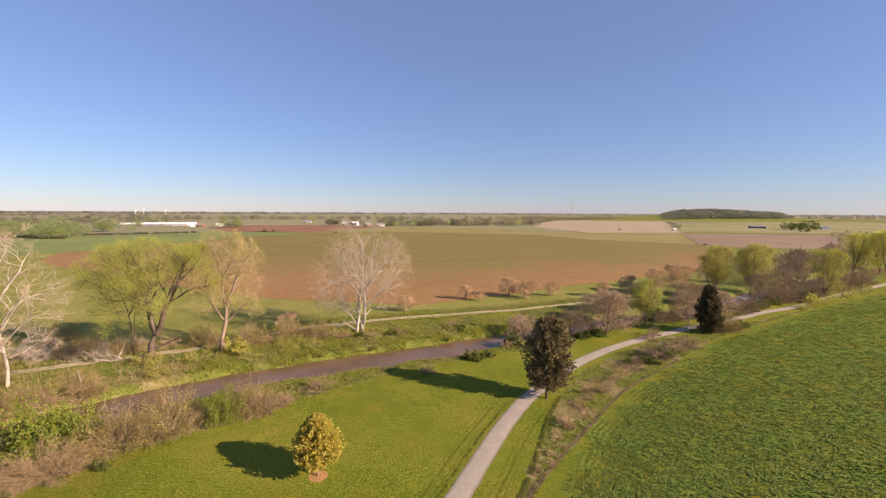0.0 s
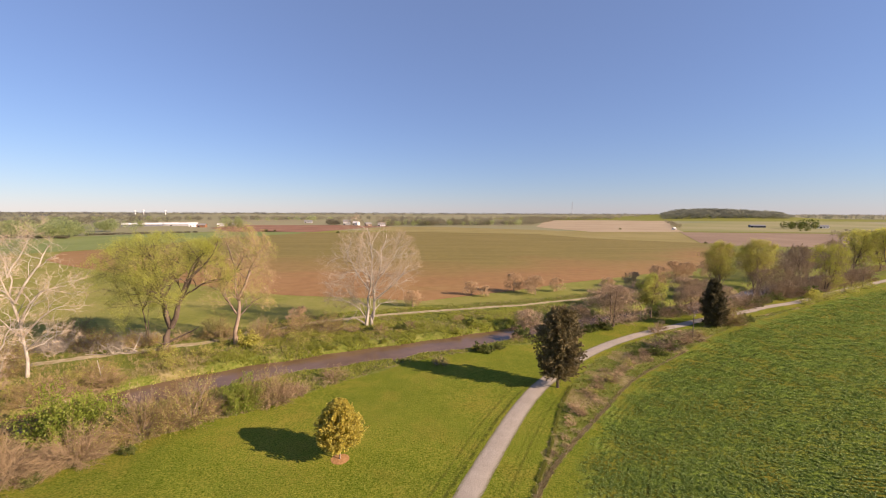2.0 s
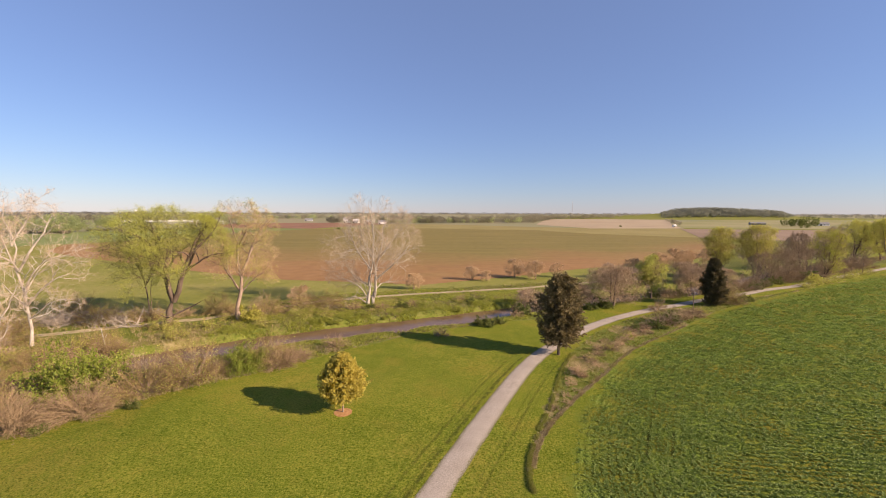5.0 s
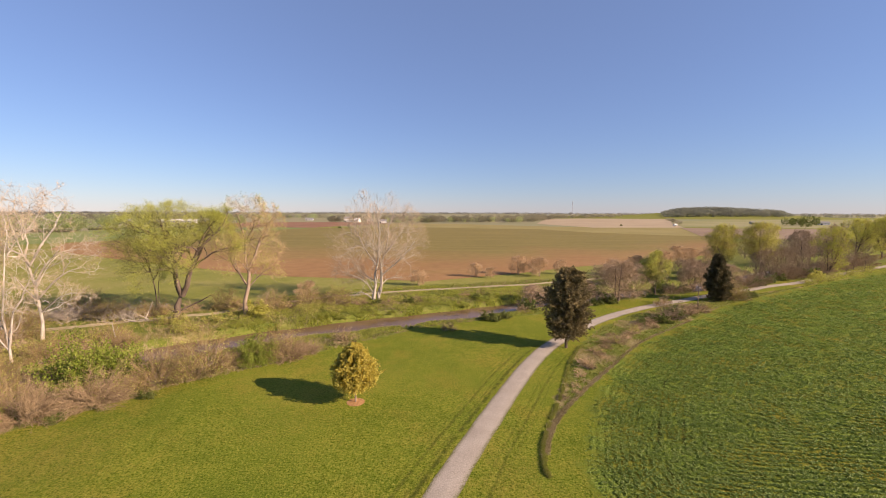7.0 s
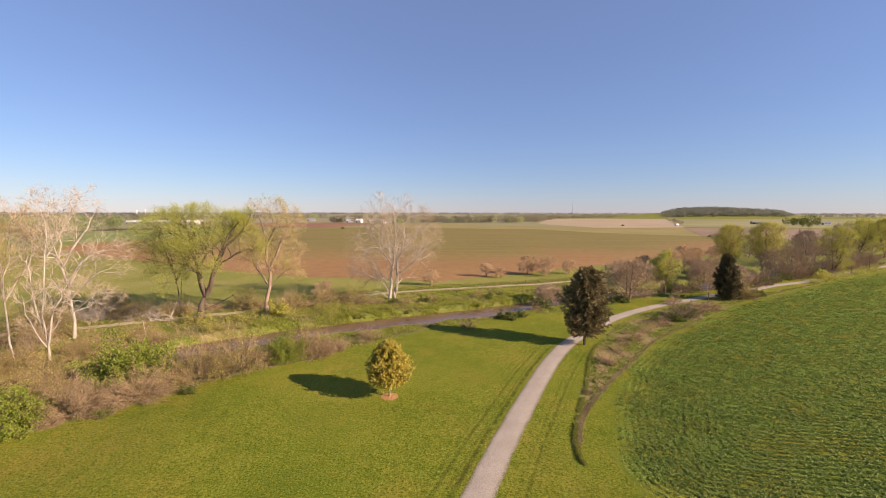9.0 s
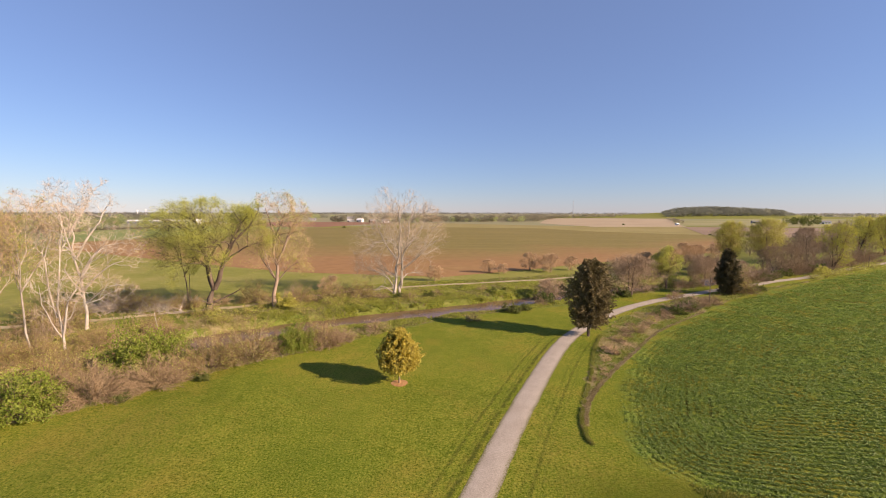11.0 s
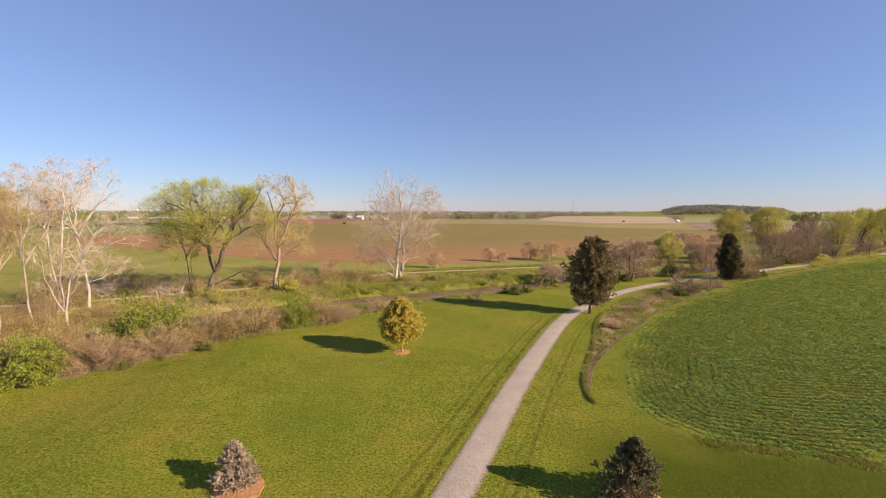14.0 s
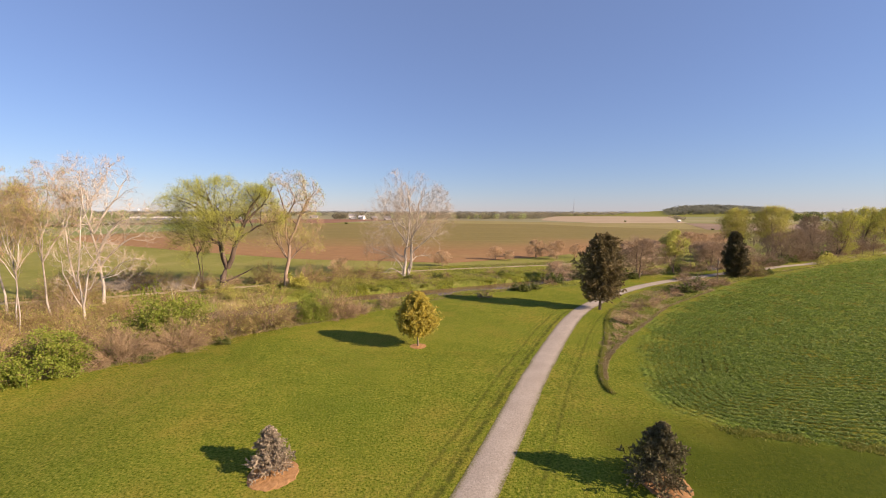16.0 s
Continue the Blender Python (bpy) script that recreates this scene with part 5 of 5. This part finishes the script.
def field_end():
    """Rank grass at the end of the drilled rows."""
    rng = np.random.default_rng(77)
    u = rng.random(2600)
    u = u[wobble(u * 50, u * 20, 0.7, 2.0) > -0.4]
    p = np.stack([11.5 + 34 * u, np.interp(11.5 + 34 * u, [12.0, 22.0, 60.0], [24.4, 21.5, 17.2])], 1) + rng.normal(size=(len(u), 2)) * np.array((0.2, 0.4)) + np.array((0.0, 0.3))
    tufts("field_end_grass", p, 0.15, 7, 0.06, M_GRASS, "rank dark grass at the end of the crop rows", 10, 0.5)


field_end()


def crop_plants():
    rng = np.random.default_rng(81)

    def rows(xy, gap):
        xy = xy[inside(xy[:, 0], xy[:, 1], CROP)]
        thin = to_line(xy[:, 0], xy[:, 1], BORDER)[0] + 1.2 * wobble(xy[:, 0], xy[:, 1], 0.5, 3.0)
        xy = xy[rng.random(len(xy)) < 0.06 + 0.94 * smooth01(thin, 0.0, 4.5)]
        d = np.abs(to_line(xy[:, 0], xy[:, 1], BORDER)[0])
        e = 0.05
        gx = np.abs(to_line(xy[:, 0] + e, xy[:, 1], BORDER)[0]) - d
        gy = np.abs(to_line(xy[:, 0], xy[:, 1] + e, BORDER)[0]) - d
        g = np.stack([gx, gy], 1) / e
        want = np.maximum(np.round(d / gap), 0.6) * gap
        return xy + g * (want - d)[:, None] + rng.normal(size=xy.shape) * 0.16
    r = 20 * (340 / 20) ** rng.random(210000)
    th = np.radians(-5 + 85 * rng.random(len(r)))
    xy = rows(np.stack([r * np.cos(th), r * np.sin(th)], 1), 0.78)
    size = 0.168 * (np.hypot(xy[:, 0], xy[:, 1]) / 30) ** 0.6
    out = []
    for xy, tall, nb in ((xy, size, 2),):
        n = len(xy)
        m = n * nb
        z = height(xy[:, 0], xy[:, 1])
        c = np.repeat(np.stack([xy[:, 0], xy[:, 1], z], 1), nb, 0)
        s = np.repeat(tall * (0.5 + 0.9 * rng.random(n)), nb) * (0.75 + 0.4 * rng.random(m))
        az = rng.random(m) * math.tau
        o = np.stack([np.cos(az), np.sin(az), np.zeros(m)], 1)
        w = np.stack([-np.sin(az), np.cos(az), np.zeros(m)], 1)
        up = np.array((0, 0, 1.0))
        a = c + o * (0.04 * s / 0.3)[:, None]
        b = c + o * (0.55 * s)[:, None] + up * (0.5 * s)[:, None]
        tip = c + o * (1.1 * s)[:, None] + up * (0.42 * s)[:, None]
        v = np.stack([a, b - w * (0.4 * s)[:, None], tip, b + w * (0.4 * s)[:, None]], 1).reshape(-1, 3)
        out.append((v, np.arange(m * 4).reshape(-1, 4)))
    v, f = join(*out)
    tagged(new("crop_rows", mesh("crop_rows", v, f, (M_CROP,))), "young green crop in curving drilled rows", "crop", kind="stuff")


crop_plants()

# ---- fallen wood and posts ----
def fallen_log():
    ob = thing("fallen_log", "bleached fallen trunk with bare limbs below a cottonwood", "log", spot(-64, 84, 0.25), 0)
    rng = np.random.default_rng(91)
    p = runs(rng, np.array([[0, 0.0, 0]]), np.array([[-1.0, -0.28, 0.03]]), np.array([13.0]), 8, 0.05, 0.0)
    r = np.linspace(0.42, 0.16, 9)[None]
    part("trunk", (lambda q: (q[0], [q[1]]))(tubes(p, r, 9)), M_DEADWOOD, ob, smooth=True)
    s, w, rr, t = shoots(rng, p, r, 12, 0.25, 1.0, 30, 70, 0.5)
    w[:, 2] = np.abs(w[:, 2])
    p1 = runs(rng, s, w, 3.5 * (0.5 + rng.random(len(s))), 5, 0.2, 0.1)
    r1 = taper(rr, 5, 0.2)
    s, w, rr, t = shoots(rng, p1, r1, 7, 0.2, 1.0, 30, 60, 0.6)
    p2 = runs(rng, s, w, 1.3 * (0.5 + rng.random(len(s))), 3, 0.2, 0.1)
    part("limb_set", join(tubes(p1, r1, 5), tubes(p2, taper(np.maximum(rr, 0.012), 3, 0.4), 3)), M_DEADWOOD, ob)
    return ob


log = fallen_log()
again(log, spot(-79, 86, 0.2), 155, 0.8, "tangle of bleached fallen branches on the bank")
again(log, spot(-26, 101.5, 0.25), 20, 0.42, "bent white fallen limb at a sycamore's foot")
again(log, spot(-82, 90, 0.3), 200, 0.75, "grey tangle of dead branches on the bank")
again(log, spot(-87, 90, 0.3), 100, 0.8, "fallen dead limbs lying in the bank growth")
tangle = plant_shrub("sprawling tangle of grey dead branches on the bank", B1, (M_DEADWOOD, M_DEADWOOD), spot(-78, 87.5), 0, (1.15, 0.9, 0.5), "dead_branches")
for x, y, t, s in ((-72.5, 91, 100, (0.9, 0.8, 0.4)), (-85, 86, 200, (1.0, 0.9, 0.5)), (-91, 83, 40, (1.0, 0.9, 0.45)), (-31, 99.5, 300, (0.5, 0.5, 0.25))):
    again(tangle, spot(x, y), t, s)
again(log, spot(-93, 86, 0.25), 60, 0.7, "bleached brush pile on the bank")
plant_shrub("dark tangle of roots and driftwood at a cottonwood's foot", B3, (M_BARK, M_TWIG), spot(-62.4, 82.4), 30, (0.75, 0.6, 0.42), "root_tangle")
snag = thing("dead_snag", "thin pale dead stem standing at the water's edge", "dead tree", spot(-63, 68.6))
rng_s = np.random.default_rng(92)
sp = runs(rng_s, np.array([[0, 0, -0.2], [0, 0, 2.3]]), np.array([[0.03, 0, 1], [0.7, 0, 0.8]]), np.array([4.2, 0.9]), 4, 0.05, 0.1)
part("stem_set", (lambda q: (q[0], [q[1]]))(tubes(sp, np.array([[0.09, 0.08, 0.07, 0.06, 0.04], [0.04, 0.035, 0.03, 0.025, 0.015]]), 6)), M_SYC, snag)


def post(at, tall, label, name="marker_post", box=True):
    ob = thing(name, label, "post", at)
    bm = bmesh.new()
    bmesh.ops.create_cone(bm, cap_ends=True, segments=10, radius1=0.11, radius2=0.085, depth=tall + 0.3)
    bmesh.ops.translate(bm, verts=bm.verts[:], vec=(0, 0, tall / 2 - 0.15))
    part("pole", bm, M_POST, ob)
    if box:
        bm = bmesh.new()
        bmesh.ops.create_cube(bm, size=1.0)
        bmesh.ops.scale(bm, verts=bm.verts[:], vec=(0.3, 0.05, 0.2))
        bmesh.ops.bevel(bm, geom=bm.edges[:], offset=0.015, segments=1, affect="EDGES")
        bmesh.ops.translate(bm, verts=bm.verts[:], vec=(0.2, -0.12, tall - 0.9))
        part("sign_plate", bm, M_STEEL, ob, "small grey plate")
    return ob


post(spot(58.0, 94.6), 6.4, "weathered wooden pole with a small grey plate by the lane")
for x, y, h in ((158, 156.0, 3.2), (163, 158.8, 3.0), (169, 162.2, 4.5), (152, 152.6, 2.6)):
    post(spot(x, y), h, "rough thin post beside the far lane", "fence_post", False)

# ---- far woods, stuff ----
def far_trees(name, rows, material, label, seed, quads=64, leaf=0.095):
    """rows: (x, y, foot, height, width) for each tree."""
    rng = np.random.default_rng(seed)
    t = np.array(rows, float)
    n = len(t)
    d = unit(rng.normal(size=(n, quads, 3)))
    rad = 0.35 + 0.65 * rng.random((n, quads, 1)) ** 0.5
    c = d * rad * np.stack([t[:, 4] * 0.5, t[:, 4] * 0.5, t[:, 3] * 0.46], 1)[:, None]
    c += np.stack([t[:, 0], t[:, 1], t[:, 2] + t[:, 3] * 0.52], 1)[:, None]
    v, f = leaves(rng, c.reshape(-1, 3), np.repeat(t[:, 3] * leaf, quads), 0.0, 0.75)
    p = np.stack([np.stack([t[:, 0], t[:, 1], t[:, 2] - 0.3], 1), np.stack([t[:, 0], t[:, 1], t[:, 2] + t[:, 3] * 0.6], 1)], 1)
    tv, tf = tubes(p, np.stack([t[:, 3] * 0.022, t[:, 3] * 0.01], 1), 4)
    vv, ff = join((v, f), (tv, tf))
    return tagged(new(name, mesh(name, vv, ff, (material,))), label, "woodland", kind="stuff")


def belt(rng, n, a, b, depth, tall, wide, foot=0.0):
    t = rng.random(n)
    x, y = a[0] + (b[0] - a[0]) * t, a[1] + (b[1] - a[1]) * t
    nx, ny = -(b[1] - a[1]), b[0] - a[0]
    k = depth * rng.random(n) / math.hypot(nx, ny)
    h = tall * (0.65 + 0.5 * rng.random(n))
    return list(zip(x + nx * k, y + ny * k, np.full(n, foot), h, wide * h * (0.8 + 0.5 * rng.random(n))))


g = np.random.default_rng(101)
# Far, hill and horizon leaf materials carry haze as colour; no air is modelled.
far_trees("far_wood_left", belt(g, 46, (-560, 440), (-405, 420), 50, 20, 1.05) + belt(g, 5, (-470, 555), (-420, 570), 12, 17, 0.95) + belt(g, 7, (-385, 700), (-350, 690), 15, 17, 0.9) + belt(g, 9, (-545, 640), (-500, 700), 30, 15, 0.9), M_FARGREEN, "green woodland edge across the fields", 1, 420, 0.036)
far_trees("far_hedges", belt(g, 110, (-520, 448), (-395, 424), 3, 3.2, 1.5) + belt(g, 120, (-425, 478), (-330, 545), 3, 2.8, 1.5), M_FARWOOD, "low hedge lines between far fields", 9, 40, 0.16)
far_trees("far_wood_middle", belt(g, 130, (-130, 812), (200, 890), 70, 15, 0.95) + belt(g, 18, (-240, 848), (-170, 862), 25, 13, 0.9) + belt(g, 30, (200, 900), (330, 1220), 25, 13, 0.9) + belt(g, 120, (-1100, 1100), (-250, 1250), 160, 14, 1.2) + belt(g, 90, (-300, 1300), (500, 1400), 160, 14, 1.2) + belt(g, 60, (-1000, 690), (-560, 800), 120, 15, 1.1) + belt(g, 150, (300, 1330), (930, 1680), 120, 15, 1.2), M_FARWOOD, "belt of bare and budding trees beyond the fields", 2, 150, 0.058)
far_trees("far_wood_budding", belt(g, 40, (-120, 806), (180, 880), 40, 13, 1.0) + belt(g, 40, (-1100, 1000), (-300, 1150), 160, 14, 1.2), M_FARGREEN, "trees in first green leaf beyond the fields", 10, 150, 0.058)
far_trees("far_wood_right", belt(g, 26, (680, 1250), (420, 730), 10, 8, 0.9) + belt(g, 12, (500, 500), (560, 520), 20, 10, 0.8), M_FARWOOD, "hedge of bare bushes along a far lane", 3)
far_trees("farm_trees", belt(g, 14, (612, 715), (668, 720), 25, 17, 0.7) + belt(g, 4, (560, 640), (590, 648), 10, 7, 0.9), M_DARKLEAF, "dark evergreens round a far farm", 6, 120, 0.07)
far_trees("river_wood", belt(g, 40, (285, 250), (520, 340), 22, 21, 0.85) + belt(g, 8, (262, 246), (320, 285), 12, 19, 0.85), M_ELM, "green trees along the far river bend", 7, 420, 0.028)
far_trees("river_thicket", belt(g, 36, (190, 205), (330, 285), 16, 11, 0.9) + belt(g, 22, (150, 188), (215, 225), 20, 9, 0.9), M_GREYTWIG, "grey-brown thicket along the far river bend", 8, 420, 0.026)
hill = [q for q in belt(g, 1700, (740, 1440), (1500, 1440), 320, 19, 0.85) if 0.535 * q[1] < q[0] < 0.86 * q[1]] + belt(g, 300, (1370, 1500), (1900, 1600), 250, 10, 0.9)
far_trees("hill_wood", [(x, y, float(height(x, y)), h * min(1.0, 0.35 + (x / y - 0.535) / 0.06, 0.3 + max(0.0, 0.86 - x / y) / 0.05), w) for x, y, _, h, w in hill] + belt(g, 300, (1700, 1800), (3600, 1500), 260, 17, 0.8), M_HILLWOOD, "wood on a low far hill, grey-green with haze in its colour", 4, 56, 0.08)
far_trees("horizon_wood", belt(g, 900, (-4300, 1900), (900, 3000), 900, 17, 1.7) + belt(g, 600, (500, 2600), (4300, 2600), 900, 17, 1.7) + belt(g, 300, (-4300, 1200), (-1200, 1600), 300, 15, 1.6), M_DISTANT, "line of woods on the horizon in pale haze-tinted colour", 5, 26, 0.11)

# ---- far buildings ----
def building(name, label, at, turn, length, width, eave, ridge, wall, roof, openings=3, category="building"):
    ob = thing(name, label, category, at, turn)
    hl, hw = length / 2, width / 2
    bm = bmesh.new()
    v = [bm.verts.new(q) for q in ((-hl, -hw, -0.3), (hl, -hw, -0.3), (hl, hw, -0.3), (-hl, hw, -0.3), (-hl, -hw, eave), (hl, -hw, eave), (hl, hw, eave), (-hl, hw, eave), (-hl, 0, ridge), (hl, 0, ridge))]
    for q in ((0, 1, 5, 4), (2, 3, 7, 6), (1, 2, 6, 9, 5), (3, 0, 4, 8, 7), (3, 2, 1, 0)):
        bm.faces.new([v[i] for i in q])
    part("wall", bm, wall, ob)
    bm = bmesh.new()
    o = 0.5
    slope = (ridge - eave) / hw
    for s in (-1, 1):
        top = [bm.verts.new(q) for q in ((-hl - o, s * (hw + o), eave - o * slope + 0.08), (hl + o, s * (hw + o), eave - o * slope + 0.08), (hl + o, 0, ridge + 0.08), (-hl - o, 0, ridge + 0.08))]
        bot = [bm.verts.new((q.co.x, q.co.y, q.co.z + 0.22)) for q in top]
        for i in range(4):
            bm.faces.new((top[i], top[(i + 1) % 4], bot[(i + 1) % 4], bot[i]))
        bm.faces.new(top), bm.faces.new(bot)
    bmesh.ops.recalc_face_normals(bm, faces=bm.faces[:])
    part("roof", bm, roof, ob)
    for i in range(openings):
        bm = bmesh.new()
        bmesh.ops.create_cube(bm, size=1.0)
        big = i == 0
        w, h = (3.2, min(3.0, eave * 0.8)) if big else (1.4, 1.4)
        bmesh.ops.scale(bm, verts=bm.verts[:], vec=(w, 0.16, h))
        bmesh.ops.translate(bm, verts=bm.verts[:], vec=(-hl + length * (i + 0.5) / openings, -hw - 0.02, h / 2 if big else eave * 0.55))
        leaf = part("door" if big else "window", bm, roof if big else M_WHITE, ob)
        bm = bmesh.new()
        bmesh.ops.create_cube(bm, size=1.0)
        bmesh.ops.scale(bm, verts=bm.verts[:], vec=(w * 0.86, 0.1, h * 0.86))
        bmesh.ops.translate(bm, verts=bm.verts[:], vec=(-hl + length * (i + 0.5) / openings, -hw - 0.08, h / 2 if big else eave * 0.55))
        part("panel" if big else "pane", bm, M_PANE, leaf)
    return ob


building("long_shed", "long low grey farm shed with a white roof", (-560, 760, 0), 24, 62, 14, 3.6, 6.2, M_BLUE, M_WHITE, 6, "shed")
building("long_shed", "grey metal shed with a white roof", (-505, 790, 0), 20, 44, 14, 3.6, 6, M_STEEL, M_WHITE, 5, "shed")
building("long_shed", "long low shed with a pale roof behind the others", (-560, 800, 0), 22, 70, 12, 3.2, 5.4, M_STEEL, M_WHITE, 5, "shed")
building("shed", "small white shed beyond the long sheds", (-420, 770, 0), 15, 11, 8, 3.6, 5.6, M_WHITE, M_WHITE, 2, "shed")
building("shed", "little white shed at the end of a far lane", (-408, 800, 0), -10, 9, 7, 3.2, 5.0, M_WHITE, M_WHITE, 2, "shed")
building("barn", "white barn with a bright roof at the field's end", (-455, 742, 0), 35, 14, 9, 4.2, 7.5, M_WHITE, M_WHITE, 3, "barn")
building("shed", "small red-brown shed beside the white barn", (-428, 722, 0), 10, 14, 9, 4, 6.5, M_RED, M_ROOF, 2, "shed")
building("farmhouse", "white farmhouse among far trees", (-205, 870, 0), 10, 16, 10, 7, 11, M_WHITE, M_ROOF, 4, "house")
building("farmhouse", "small white house at the edge of a wood", (-182, 852, 0), -20, 12, 9, 5, 8, M_WHITE, M_WHITE, 3, "house")
building("farmhouse", "pale house below a belt of trees", (-122, 806, 0), 5, 14, 9, 4, 7, M_WHITE, M_ROOF, 3, "house")
building("farmhouse", "low house with a grey roof by the wood", (-150, 815, 0), 30, 12, 8, 4, 7, M_PLOUGH, M_ROOF, 3, "house")
building("machine_shed", "long blue-grey machine shed in a pasture", (618, 800, 0), -20, 25, 12, 3.5, 5.5, M_BLUE, M_ROOF, 5, "shed")
building("farmhouse", "low white farm building by far trees", (720, 770, 0), -15, 16, 9, 4, 6.5, M_WHITE, M_ROOF, 3, "house")
building("shed", "small white shed beside the far lane", (392, 690, 0), 20, 5, 4, 2.4, 3.6, M_WHITE, M_WHITE, 2, "shed")
building("barn", "grey barn far across the fields", (-330, 1000, 0), 10, 18, 10, 4, 6.5, M_STEEL, M_ROOF, 3, "barn")


def water_tower(at, tall, label):
    ob = thing("water_tower", label, "water tower", at)
    bm = bmesh.new()
    bmesh.ops.create_cone(bm, cap_ends=True, segments=14, radius1=1.6, radius2=1.2, depth=tall)
    bmesh.ops.translate(bm, verts=bm.verts[:], vec=(0, 0, tall / 2))
    part("stem", bm, M_WHITE, ob)
    bm = bmesh.new()
    bmesh.ops.create_uvsphere(bm, u_segments=18, v_segments=10, radius=5.5)
    bmesh.ops.scale(bm, verts=bm.verts[:], vec=(1, 1, 0.72))
    bmesh.ops.translate(bm, verts=bm.verts[:], vec=(0, 0, tall + 3))
    part("tank", bm, M_WHITE, ob)
    return ob


water_tower((-1830, 2440, 0), 20, "white water tower on the horizon")
water_tower((-1780, 2440, 0), 25, "white water tower on the horizon")
water_tower((-1690, 2500, 0), 22, "white water tower far behind the sheds")


def lattice_mast(at, tall):
    ob = thing("radio_mast", "thin steel lattice mast on the horizon", "mast", at)
    for k in range(3):
        bm = bmesh.new()
        bmesh.ops.create_cone(bm, cap_ends=True, segments=6, radius1=0.5, radius2=0.4, depth=tall)
        bmesh.ops.translate(bm, verts=bm.verts[:], vec=(1.6 * math.cos(k * math.tau / 3), 1.6 * math.sin(k * math.tau / 3), tall / 2))
        part("leg", bm, M_STEEL, ob)
    for z in np.arange(4, tall, 8.0):
        bm = bmesh.new()
        bmesh.ops.create_cone(bm, cap_ends=True, segments=6, radius1=1.9, radius2=1.9, depth=0.5)
        bmesh.ops.translate(bm, verts=bm.verts[:], vec=(0, 0, z))
        part("brace", bm, M_STEEL, ob)
    return ob


lattice_mast((1000, 3150, 0), 105)
